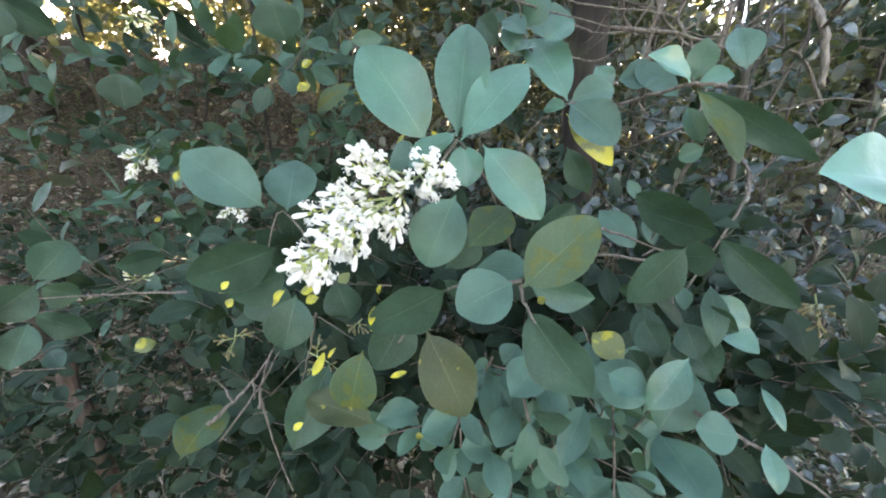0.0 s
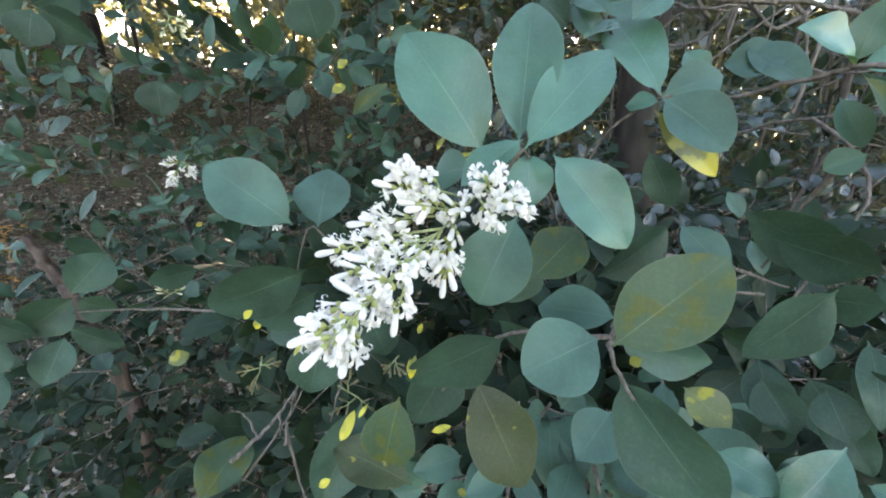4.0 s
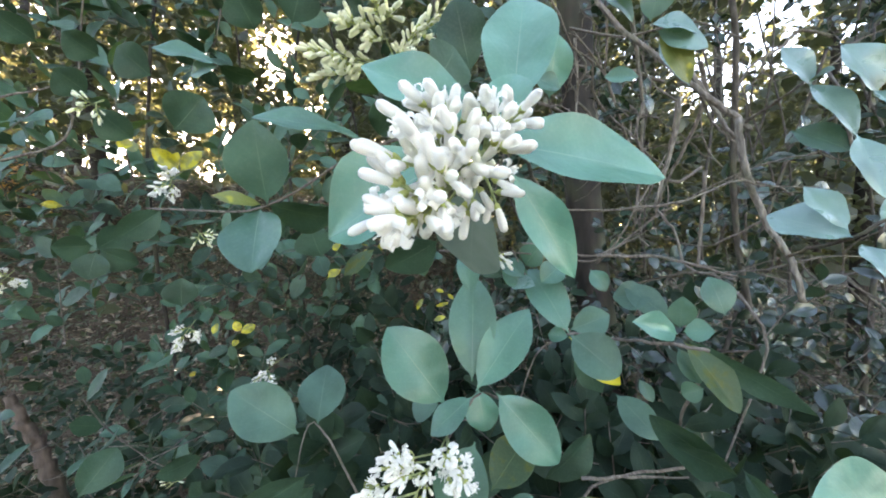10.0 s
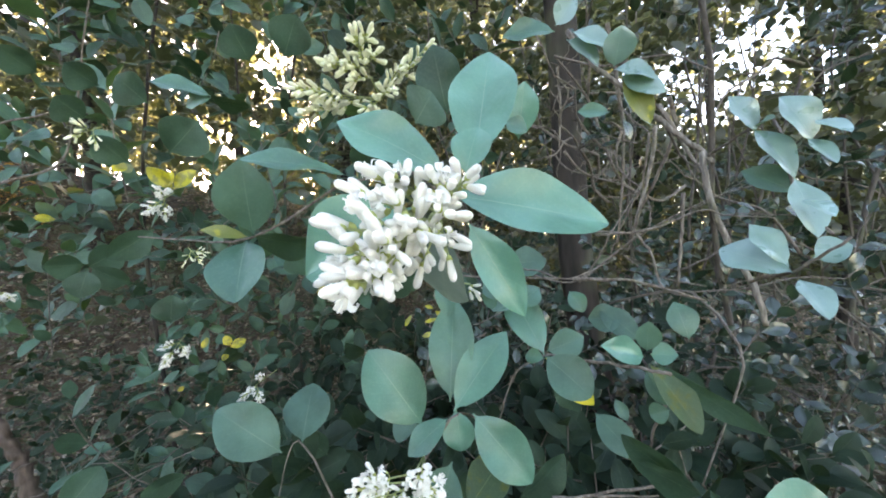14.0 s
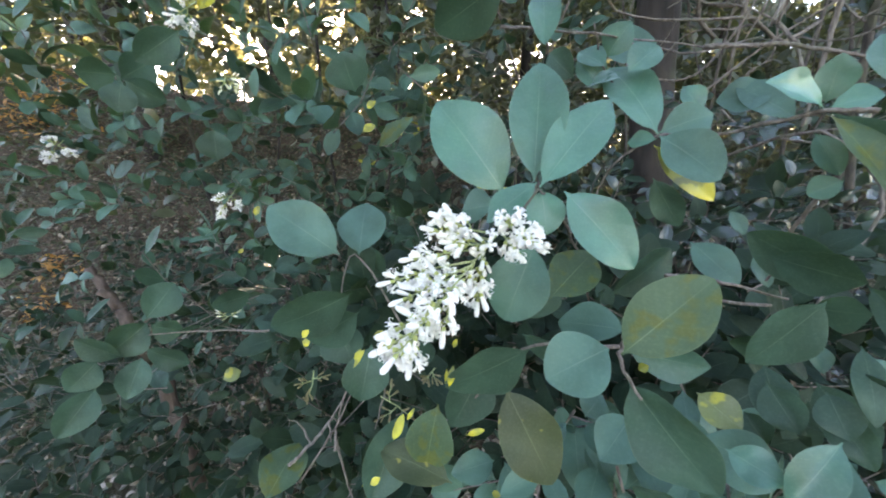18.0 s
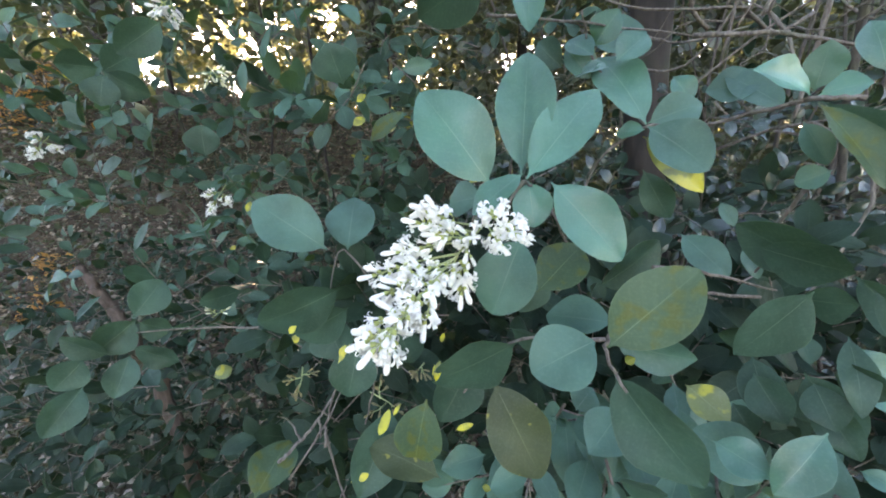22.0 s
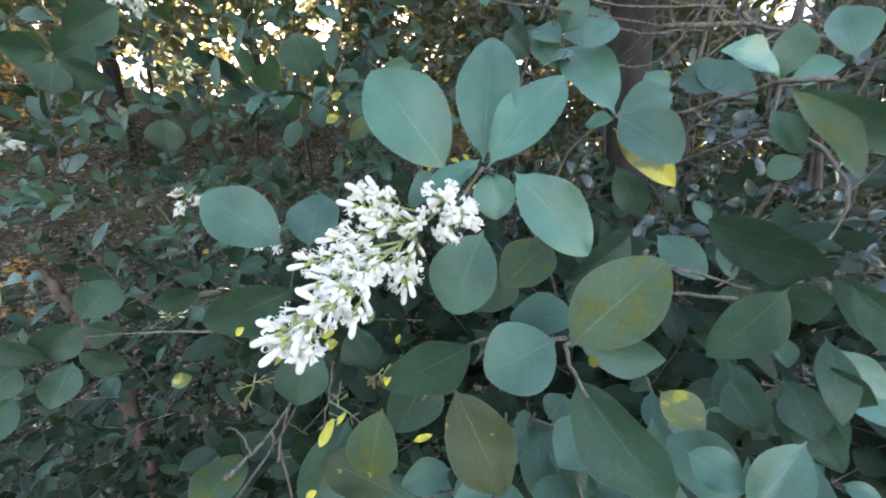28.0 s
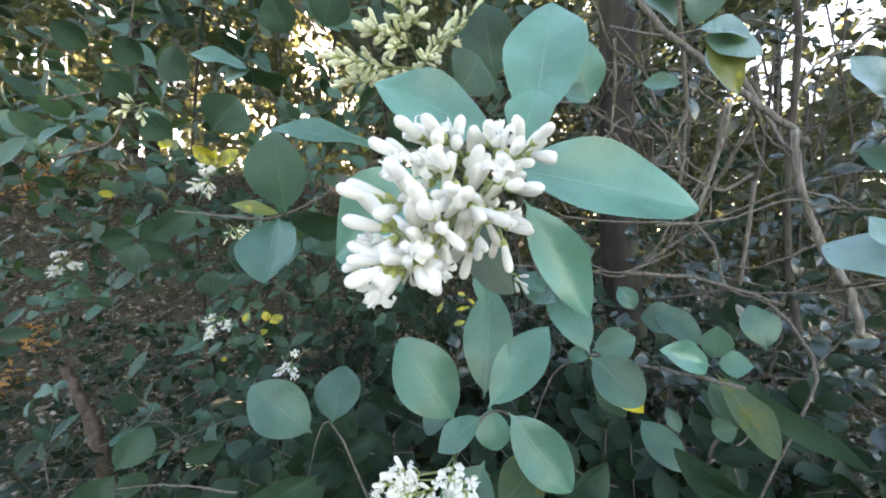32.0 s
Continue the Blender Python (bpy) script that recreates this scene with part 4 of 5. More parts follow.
twig([(-0.144, 0.181, 1.033), (-0.127, 0.203, 1.056), (-0.119, 0.222, 1.073)], 0.0012, 0.0010)
twig([(-0.124, 0.199, 1.051), (-0.116, 0.191, 1.024), (-0.097, 0.173, 1.002)], 0.0012, 0.0009)
twig([(0.056, 0.188, 1.317), (0.028, 0.100, 1.325), (0.016, 0.078, 1.326)], 0.0013, 0.0010)
twig([(0.018, 0.119, 1.336), (-0.030, 0.146, 1.342), (-0.074, 0.136, 1.318), (-0.137, 0.146, 1.324)], 0.0011, 0.0008)
twig([(0.176, 0.155, 1.359), (0.172, 0.145, 1.340), (0.170, 0.141, 1.319), (0.164, 0.122, 1.300)], 0.0010, 0.0012)
twig([(0.206, 0.212, 1.271), (0.183, 0.173, 1.279), (0.156, 0.130, 1.286), (0.156, 0.109, 1.299)], 0.0014, 0.0010)
twig([(0.189, 0.248, 1.411), (0.197, 0.257, 1.388), (0.191, 0.276, 1.355), (0.184, 0.289, 1.333), (0.179, 0.300, 1.306)], 0.0024, 0.0020)
twig([(0.218, 0.316, 1.412), (0.218, 0.325, 1.385), (0.210, 0.337, 1.342), (0.203, 0.343, 1.317)], 0.0030, 0.0026, PALE_TWIG)
twig([(0.189, 0.317, 1.313), (0.198, 0.306, 1.290), (0.200, 0.296, 1.260), (0.213, 0.262, 1.251)], 0.0020, 0.0014)
twig([(0.174, 0.237, 1.401), (0.187, 0.233, 1.368), (0.192, 0.227, 1.350)], 0.0026, 0.0018)
twig([(0.202, 0.347, 1.420), (0.198, 0.356, 1.396), (0.203, 0.358, 1.379), (0.221, 0.352, 1.357)], 0.0022, 0.0014)
twig([(0.148, 0.369, 1.506), (0.154, 0.387, 1.464), (0.153, 0.401, 1.423)], 0.0022, 0.0018, PALE_TWIG)
twig([(0.210, 0.375, 1.554), (0.229, 0.401, 1.489), (0.240, 0.421, 1.421), (0.232, 0.441, 1.303)], 0.0036, 0.0030)
twig([(0.295, 0.401, 1.356), (0.291, 0.407, 1.297), (0.283, 0.408, 1.244)], 0.0034, 0.0030)
twig([(0.151, 0.367, 1.262), (0.213, 0.342, 1.311), (0.264, 0.307, 1.339), (0.295, 0.279, 1.344)], 0.0016, 0.0010)
twig([(0.173, 0.306, 1.312), (0.074, 0.286, 1.322), (0.036, 0.187, 1.350)], 0.0014, 0.0010)
twig([(0.076, 0.286, 1.283), (0.118, 0.273, 1.274), (0.148, 0.263, 1.316), (0.214, 0.336, 1.366)], 0.0012, 0.0009)
twig([(-0.306, 0.214, 1.379), (-0.284, 0.236, 1.399), (-0.268, 0.235, 1.444), (-0.230, 0.217, 1.525)], 0.0015, 0.0010)
twig([(-0.299, 0.207, 1.418), (-0.274, 0.231, 1.437)], 0.0012, 0.0010)
twig([(-0.150, 0.182, 1.045), (-0.141, 0.188, 1.052), (-0.129, 0.200, 1.063), (-0.118, 0.214, 1.080)], 0.0018, 0.0013)
twig([(-0.128, 0.200, 1.063), (-0.124, 0.192, 1.056)], 0.0012, 0.0008)
twig([(-0.124, 0.195, 1.046), (-0.124, 0.203, 1.061), (-0.119, 0.213, 1.080)], 0.0015, 0.0010)
twig([(-0.139, 0.192, 1.054), (-0.147, 0.196, 1.065), (-0.154, 0.194, 1.070)], 0.0010, 0.0007)
twig([(-0.074, 0.185, 1.120), (-0.082, 0.189, 1.095), (-0.091, 0.191, 1.069)], 0.0011, 0.0008)
twig([(0.116, 0.246, 1.468), (0.132, 0.243, 1.439), (0.156, 0.234, 1.407), (0.167, 0.223, 1.383), (0.186, 0.216, 1.359), (0.191, 0.214, 1.350)], 0.0026, 0.0036)
twig([(0.186, 0.216, 1.359), (0.190, 0.218, 1.330), (0.203, 0.222, 1.295), (0.209, 0.213, 1.267), (0.216, 0.215, 1.242)], 0.0030, 0.0034, PALE_TWIG)
twig([(0.169, 0.222, 1.381), (0.182, 0.231, 1.362), (0.193, 0.226, 1.346)], 0.0015, 0.0010)
twig([(0.180, 0.262, 1.389), (0.177, 0.273, 1.350), (0.168, 0.280, 1.330), (0.153, 0.288, 1.293)], 0.0015, 0.0010)
twig([(0.114, 0.219, 1.309), (0.146, 0.213, 1.310), (0.181, 0.213, 1.320), (0.195, 0.215, 1.316), (0.220, 0.206, 1.311)], 0.0013, 0.0008)
twig([(0.117, 0.312, 1.397), (0.131, 0.312, 1.377), (0.161, 0.312, 1.368), (0.173, 0.303, 1.383)], 0.0011, 0.0007)
twig([(0.180, 0.262, 1.389), (0.169, 0.273, 1.411), (0.160, 0.269, 1.433)], 0.0011, 0.0007)
twig([(0.189, 0.215, 1.355), (0.188, 0.187, 1.360), (0.177, 0.156, 1.359)], 0.0014, 0.0008)
twig([(0.203, 0.222, 1.295), (0.189, 0.232, 1.285), (0.181, 0.249, 1.279), (0.169, 0.269, 1.288)], 0.0012, 0.0008)
twig([(0.125, 0.148, 1.082), (0.147, 0.135, 1.073), (0.162, 0.126, 1.064), (0.178, 0.112, 1.054)], 0.0013, 0.0010)

# ---- flowers ----
panicle((-0.0037, 0.1646, 1.2030), (-0.0385, 0.0979, 1.1753), [(0.07, (0.0019, 0.1314, 1.1984)), (0.07, (-0.0046, 0.1360, 1.2053)), (0.14, (-0.0030, 0.1356, 1.1939)), (0.25, (-0.0143, 0.1403, 1.1963)), (0.18, (-0.0285, 0.1342, 1.2081)), (0.24, (-0.0313, 0.1340, 1.2037)), (0.28, (-0.0253, 0.1360, 1.1986)), (0.35, (-0.0177, 0.1328, 1.1782)), (0.31, (-0.0160, 0.1373, 1.1853)), (0.43, (-0.0241, 0.1322, 1.1836)), (0.42, (-0.0470, 0.1280, 1.1870)), (0.32, (-0.0395, 0.1341, 1.1936)), (0.53, (-0.0418, 0.1238, 1.1820)), (0.90, (-0.0355, 0.1012, 1.1734)), (0.67, (-0.0278, 0.1142, 1.1759)), (0.80, (-0.0403, 0.1079, 1.1784)), (0.71, (-0.0344, 0.1144, 1.1793)), (0.90, (-0.0407, 0.1003, 1.1768)), (0.46, (-0.0350, 0.1291, 1.1860))], 0.0070, .66, "white", True, step=.0031, bunch=0.014)
panicle((0.0166, 0.0797, 1.3183), (0.0019, 0.0469, 1.2992), [(0.02, (0.0225, 0.0640, 1.3205)), (0.02, (0.0185, 0.0595, 1.3177)), (0.03, (0.0151, 0.0590, 1.3201)), (0.12, (0.0075, 0.0569, 1.3207)), (0.16, (0.0042, 0.0558, 1.3204)), (0.31, (0.0012, 0.0537, 1.3169)), (0.38, (0.0084, 0.0518, 1.3141)), (0.22, (0.0173, 0.0556, 1.3118)), (0.38, (0.0148, 0.0546, 1.3074)), (0.61, (-0.0016, 0.0491, 1.3097)), (0.54, (0.0037, 0.0483, 1.3118)), (0.10, (0.0107, 0.0680, 1.3020)), (0.35, (-0.0017, 0.0640, 1.3012)), (0.50, (-0.0063, 0.0600, 1.3017)), (0.10, (0.0170, 0.0690, 1.3031)), (0.20, (0.0048, 0.0690, 1.3025)), (0.69, (0.0065, 0.0459, 1.3065)), (0.77, (-0.0004, 0.0481, 1.3053)), (0.81, (0.0055, 0.0477, 1.3024)), (0.90, (0.0003, 0.0448, 1.2999)), (0.47, (0.0110, 0.0511, 1.3095))], 0.0072, .20, "white", True, step=.0036, bunch=0.010)
panicle((-0.0202, 0.1932, 1.4030), (-0.0241, 0.1542, 1.4172), [(0.02, (-0.0585, 0.1610, 1.3977)), (0.51, (-0.0375, 0.1579, 1.4061)), (0.02, (-0.0498, 0.1715, 1.3960)), (0.11, (-0.0125, 0.1694, 1.3965)), (0.02, (0.0101, 0.1704, 1.4179)), (0.04, (-0.0049, 0.1778, 1.4139)), (0.56, (-0.0395, 0.1560, 1.4080)), (0.62, (-0.0146, 0.1583, 1.4105)), (0.40, (-0.0284, 0.1635, 1.4011)), (0.86, (-0.0186, 0.1547, 1.4182)), (0.02, (-0.0277, 0.1798, 1.3927)), (0.02, (-0.0600, 0.1758, 1.3915))], 0.0078, .06, "cream", True, step=.0033, bunch=0.024)
panicle((0.0205, 0.1328, 1.2907), (0.0245, 0.1270, 1.2881), [], 0.005, .3, "white", True, step=.009)
panicle((-0.2298, 0.2175, 1.4146), (-0.2371, 0.2060, 1.4048), [(0.3, (-0.2313, 0.2142, 1.4024)), (0.4, (-0.2333, 0.2068, 1.4117))], 0.0062, .05, "cream", False, step=.0036, bunch=0.016)
panicle((-0.2671, 0.3221, 1.3896), (-0.2799, 0.3056, 1.3708), [(0.3, (-0.2651, 0.3038, 1.3878)), (0.4, (-0.2726, 0.3161, 1.3669))], 0.0086, .6, "white", False, step=.0026, bunch=0.028)
panicle((-0.3484, 0.4210, 1.2244), (-0.3619, 0.4009, 1.1938), [(0.3, (-0.3427, 0.4121, 1.2019)), (0.3, (-0.3580, 0.3987, 1.2141))], 0.0086, .7, "white", False, step=.0026, bunch=0.028)
panicle((-0.6117, 0.4300, 1.3094), (-0.6162, 0.4093, 1.2840), [(0.3, (-0.6033, 0.4279, 1.2911)), (0.3, (-0.6110, 0.4129, 1.3076))], 0.0098, .7, "white", False, step=.0026, bunch=0.028)
panicle((-0.2604, 0.3267, 1.3327), (-0.2519, 0.3308, 1.3174), [(0.3, (-0.2474, 0.3315, 1.3262)), (0.3, (-0.2616, 0.3231, 1.3164))], 0.006, .05, "cream", False, step=.0036, bunch=0.016)
panicle((-0.1355, 0.2039, 1.1007), (-0.1333, 0.1904, 1.0903), [(0.3, (-0.1268, 0.2014, 1.0985)), (0.4, (-0.1386, 0.1927, 1.0985))], 0.0045, .05, "dry", False, step=.0036, bunch=0.016)
panicle((-0.0485, 0.1892, 1.1140), (-0.0518, 0.1811, 1.1125), [(0.4, (-0.0473, 0.1816, 1.1115))], 0.0045, .05, "dry", False, step=.0036, bunch=0.016)
panicle((-0.2319, 0.4286, 1.1684), (-0.2605, 0.3968, 1.1464), [(0.3, (-0.2440, 0.4090, 1.1673)), (0.6, (-0.2411, 0.4011, 1.1410))], 0.0069, .5, "white", False, step=.0026, bunch=0.028)
panicle((0.2402, 0.2100, 1.1181), (0.2354, 0.1984, 1.0995), [(0.3, (0.2355, 0.1968, 1.1122)), (0.3, (0.2291, 0.2036, 1.1112))], 0.006, .05, "dry", False, step=.0036, bunch=0.016)
panicle((-0.0904, 0.2035, 1.0832), (-0.0676, 0.1970, 1.0727), [(0.3, (-0.0828, 0.2055, 1.0902)), (0.5, (-0.0872, 0.1921, 1.0762))], 0.0045, .05, "dry", False, step=.0036, bunch=0.016)
panicle((-0.2556, 0.2633, 1.1102), (-0.2455, 0.2685, 1.1154), [(0.4, (-0.2541, 0.2613, 1.1188))], 0.005, .05, "cream", False, step=.0036, bunch=0.016)

# ---- inner foliage, undergrowth and trees ----
# gaps in the canopy where the sky shows: bearing, elevation and half width in degrees, as seen from the shrub
GLADES = ((38, 16.5, 2.6), (44, 18, 2.2), (29, 21, 1.6), (27, 25, 1.8), (-40, 29, 2.0), (-58, 21, 2.0), (-33, 21, 1.6), (-22, 24, 1.6), (-51.6, 13.1, 1.6), (-47.3, 11, 1.4), (-40.2, 17.8, 1.9), (-36.8, 19.7, 1.7), (-33.9, 17.6, 1.9), (-24.5, 21.0, 2.0), (-12.3, 22.6, 2.0), (-30.7, 21.1, 1.6), (-54.7, 28.1, 2.2), (-46.8, 21.6, 2.5), (-28.7, 30, 4.1), (-28.1, 26, 3.6), (-41.4, 24.4, 1.6), (-51.7, 12.6, 1.4), (37.5, 19.4, 6.0), (42, 23.4, 4.5), (45.9, 23.4, 3.2), (49, 18.4, 3.2), (48.3, 14.6, 2.2), (33.7, 23.4, 2.8), (-50.5, 13.4, 1.7), (-47, 13.7, 1.7), (-48.1, 10.7, 1.4), (-33.9, 17.2, 2.0), (-37.6, 12.4, 1.4), (6.4, 16.6, 2.0), (-34.8, 17.7, 2.2), (-47.1, 15.7, 2.0), (-50.9, 13.1, 1.6), (2.4, 15.2, 1.7), (-37.6, 12.4, 1.6), (-44.5, 11, 2.5))


def closed(p):
    """Which leaves do not stand in one of the gaps."""
    d = p - np.array((0.1, 0.2, 1.28))
    bearing = np.degrees(np.arctan2(d[:, 0], d[:, 1]))
    rise = np.degrees(np.arctan2(d[:, 2], np.hypot(d[:, 0], d[:, 1])))
    keep = np.ones(len(p), bool)
    for b, e, half in GLADES:
        away = np.hypot(bearing - b, rise - e) / half
        keep &= (away > 1) | (rng.random(len(p)) < 0.06 + away * 0.42)
    # the bare hollow round the dead branch
    near = np.hypot((bearing + 72) / 8.0, (rise + 18) / 9.0) < 1
    keep &= ~near | (np.linalg.norm(d, axis=1) > 1.5) | (rng.random(len(p)) < 0.35)
    return keep


def leafy(name, owner, n_twigs, low, high, size, mat, shape=MID, clear=0.27, per=8, lean=(0, -0.5, 0.5), thick=0.0009, kind="stuff", label="", single=False):
    """Leafy twigs with opposite pairs of leaves, filling a box; one mesh of leaves and one of twigs."""
    low, high = np.array(low), np.array(high)
    o = low + rng.random((n_twigs * 3, 3)) * (high - low)
    o = o[np.linalg.norm(o - np.array((0.0, 0.0, 1.26)), axis=1) > clear + 0.06][:n_twigs]
    n = len(o)
    way = rng.normal(0, 1, (n, 3)) * np.array((1, 0.8, 0.8)) + np.array(lean)
    way /= np.linalg.norm(way, axis=1, keepdims=True)
    bases, tips, normals, widths = [], [], [], []
    heap = Heap()
    for i in range(n):
        long = size * rng.uniform(1.6, 3.2)
        bend = rng.normal(0, 0.12, 3)
        end = o[i] + way[i] * long
        line = [o[i], o[i] + way[i] * long * 0.5 + bend * long * 0.4, end]
        v, f = tube_points(line, thick, thick * 0.6, 4, False)
        heap.add(v, f)
        a = np.cross(way[i], rng.normal(0, 1, 3))
        a /= np.linalg.norm(a)
        b = np.cross(way[i], a)
        for k in range(per // 2):
            s = (k + 0.7) / (per / 2)
            at = np.array(line[0]) * (1 - s) ** 2 + np.array(line[1]) * 2 * s * (1 - s) + end * s * s
            for sign in (-1, 1):
                d = (a if k % 2 else b) * sign + way[i] * (0.5 + 0.7 * s) + rng.normal(0, 0.22, 3)
                d /= np.linalg.norm(d)
                L = size * rng.uniform(0.6, 1.15)
                tip = at + d * L
                if np.linalg.norm((at + tip) / 2 - np.array((0.0, 0.0, 1.26))) < clear or not closed(((at + tip) / 2)[None])[0]:
                    continue
                bases.append(at)
                tips.append(tip)
                normals.append(rng.normal(0, 0.35, 3) + np.array((-0.1, -0.7, 0.75)))
                widths.append(L * rng.uniform(0.45, 0.62))
    shift = np.array(owner.location)
    if single:
        for b, t, m, w in zip(bases, tips, normals, widths):
            one = np.array([b - shift]), np.array([t - shift]), np.array([m]), np.array([w])
            part("leaf", many_leaves("leaf", shape, *one, mat), owner)
        bases = []
    me = None if single else many_leaves(name, shape, np.array(bases) - shift, np.array(tips) - shift, np.array(normals), np.array(widths), mat)
    if me:
        tagged(part(name, me, owner, label), kind=kind)
    twigs = heap.mesh(name + "_twigs", [TWIG])
    twigs.transform(Matrix.Translation(-Vector(shift)))
    tagged(part("fine_branching", twigs, owner), kind="stuff")


# inner and back foliage mostly wears leaf colours darkened for shade
leafy("near_leaves", shrub, 34, (-0.20, 0.29, 0.80), (0.45, 0.42, 1.12), 0.042, SHADE_LEAF, single=True)
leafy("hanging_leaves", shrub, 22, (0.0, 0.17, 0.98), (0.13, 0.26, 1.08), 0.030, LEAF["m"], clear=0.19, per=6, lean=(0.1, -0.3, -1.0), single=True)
leafy("inner_foliage", shrub, 150, (-0.25, 0.30, 0.70), (0.35, 0.55, 1.10), 0.042, SHADE_LEAF)
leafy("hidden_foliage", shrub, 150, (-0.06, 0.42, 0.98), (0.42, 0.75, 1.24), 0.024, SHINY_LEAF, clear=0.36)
leafy("deep_foliage", shrub, 90, (-0.35, 0.52, 0.92), (0.15, 0.95, 1.20), 0.040, SHADE_LEAF, clear=0.45)
leafy("lower_foliage", shrub, 80, (0.10, 0.24, 0.70), (0.42, 0.65, 1.13), 0.040, SHADE_LEAF)
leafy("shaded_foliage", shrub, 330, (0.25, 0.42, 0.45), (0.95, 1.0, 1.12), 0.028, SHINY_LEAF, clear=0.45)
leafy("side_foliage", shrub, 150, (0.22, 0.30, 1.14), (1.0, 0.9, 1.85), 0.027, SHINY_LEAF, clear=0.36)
leafy("back_foliage", shrub, 120, (-0.1, 0.75, 0.9), (1.0, 1.3, 1.7), 0.04, SHADE_LEAF, clear=0.36)

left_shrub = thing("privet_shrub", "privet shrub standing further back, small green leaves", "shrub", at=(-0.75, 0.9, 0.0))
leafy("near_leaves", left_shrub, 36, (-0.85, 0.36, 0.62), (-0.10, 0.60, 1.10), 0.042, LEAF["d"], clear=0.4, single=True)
leafy("foliage", left_shrub, 760, (-1.5, 0.38, 0.35), (-0.02, 1.2, 1.06), 0.032, SHADE_LEAF, clear=0.4)
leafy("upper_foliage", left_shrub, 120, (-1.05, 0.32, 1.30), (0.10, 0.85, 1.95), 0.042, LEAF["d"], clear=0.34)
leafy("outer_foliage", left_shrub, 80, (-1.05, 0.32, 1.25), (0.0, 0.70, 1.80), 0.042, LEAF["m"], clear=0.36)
leafy("low_foliage", left_shrub, 150, (-1.15, 0.34, 0.55), (-0.15, 0.62, 0.98), 0.040, SHADE_LEAF, clear=0.4)
leafy("middle_foliage", left_shrub, 55, (-1.15, 0.45, 1.0), (-0.06, 1.1, 1.5), 0.042, LEAF["d"], clear=0.42)
leafy("bright_foliage", left_shrub, 45, (-1.15, 0.45, 1.0), (-0.20, 1.0, 1.4), 0.040, LEAF["m"], clear=0.45)
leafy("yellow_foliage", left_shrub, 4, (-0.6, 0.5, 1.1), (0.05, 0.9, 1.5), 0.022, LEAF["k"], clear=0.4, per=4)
# unseen tops added to both shrubs above the flowers, to shade the foliage below
leafy("top_foliage", shrub, 60, (-0.1, 0.36, 1.85), (1.2, 0.65, 2.6), 0.045, SHADE_LEAF, clear=0.4)
leafy("crown_foliage", shrub, 160, (-0.1, 0.65, 2.35), (1.3, 1.4, 3.0), 0.045, SHADE_LEAF, clear=0.4)
leafy("top_foliage", left_shrub, 120, (-1.4, 0.36, 1.85), (-0.1, 0.65, 2.6), 0.045, SHADE_LEAF, clear=0.4)
leafy("crown_foliage", left_shrub, 220, (-1.5, 0.65, 2.35), (-0.1, 1.4, 3.0), 0.045, SHADE_LEAF, clear=0.4)
for i in range(4):
    x, y = rng.uniform(-1.3, -0.1), rng.uniform(0.75, 1.25)
    line = smooth_line([(x, y, -0.02), (x + rng.normal(0, 0.06), y, 0.8), (x + rng.normal(0, 0.12), y - 0.05, 1.6), (x + rng.normal(0, 0.2), y - rng.uniform(0, 0.3), rng.uniform(2.3, 2.8))], 5)
    r = rng.uniform(0.003, 0.008)
    v, f = tube_points(line, r, r * 0.4, 7)
    part("stem", mesh_object("stem", v - np.array((-0.75, 0.9, 0.0)), f, BARK), left_shrub)


def stem_line(foot, top, bends, wob):
    pts = [np.array(foot)]
    for i in range(1, bends + 1):
        s = i / (bends + 1)
        pts.append(np.array(foot) * (1 - s) + np.array(top) * s + rng.normal(0, wob, 3))
    return smooth_line(pts + [np.array(top)], 4)


# the shrub's own stems, rising in a tangle
for i in range(24):
    x, y = rng.uniform(0.15, 1.05), rng.uniform(0.5, 1.15)
    lean = rng.normal(0, 0.28, 2)
    r = rng.uniform(0.0022, 0.0075)
    top = (x + lean[0], max(y + lean[1] * 0.5, 0.42), rng.uniform(1.5, 2.1))
    v, f = tube_points(stem_line((x, y, 0.0), top, 4, 0.03), r, r * 0.45, 7)
    part("stem", mesh_object("stem", v - np.array((0.26, 0.67, 0.0)), f, STEM), shrub)


def crooked(start, way, length, r, forks):
    """A bare branch that turns at every node, with shorter side twigs."""
    heap = Heap()
    todo = [(np.array(start), np.array(way) / np.linalg.norm(way), length, r, forks)]
    while todo:
        at, go, long, thick, left = todo.pop()
        pts = [at]
        for k in range(6):
            go = go + rng.normal(0, 0.34, 3)
            go /= np.linalg.norm(go)
            nxt = pts[-1] + go * long / 6
            nxt[1] = max(nxt[1], 0.34)
            pts.append(nxt)
            if left and rng.random() < 0.42:
                out = go + rng.normal(0, 0.8, 3)
                todo.append((nxt, out / np.linalg.norm(out), long * rng.uniform(0.3, 0.6), thick * 0.55, left - 1))
        v, f = tube_points(smooth_line(pts, 2), thick, thick * 0.45, 6)
        heap.add(v, f)
    me = heap.mesh("branch", [TWIG])
    me.transform(Matrix.Translation((-0.26, -0.67, 0.0)))
    return part("branch", me, shrub)


for i in range(34):
    a = (rng.uniform(0.12, 0.85), rng.uniform(0.50, 1.0), rng.uniform(1.0, 1.65))
    crooked(a, rng.normal(0, 1, 3) * np.array((0.8, 0.3, 0.7)), rng.uniform(0.2, 0.5), rng.uniform(0.0012, 0.0032), 2)
v, f = tube_points(stem_line((0.275, 0.68, -0.05), (0.29, 0.70, 2.6), 5, 0.010), 0.038, 0.029, 14)
part("trunk", mesh_object("trunk", v - np.array((0.26, 0.67, 0.0)), f, BARK), shrub, "dark grey-brown upright trunk")


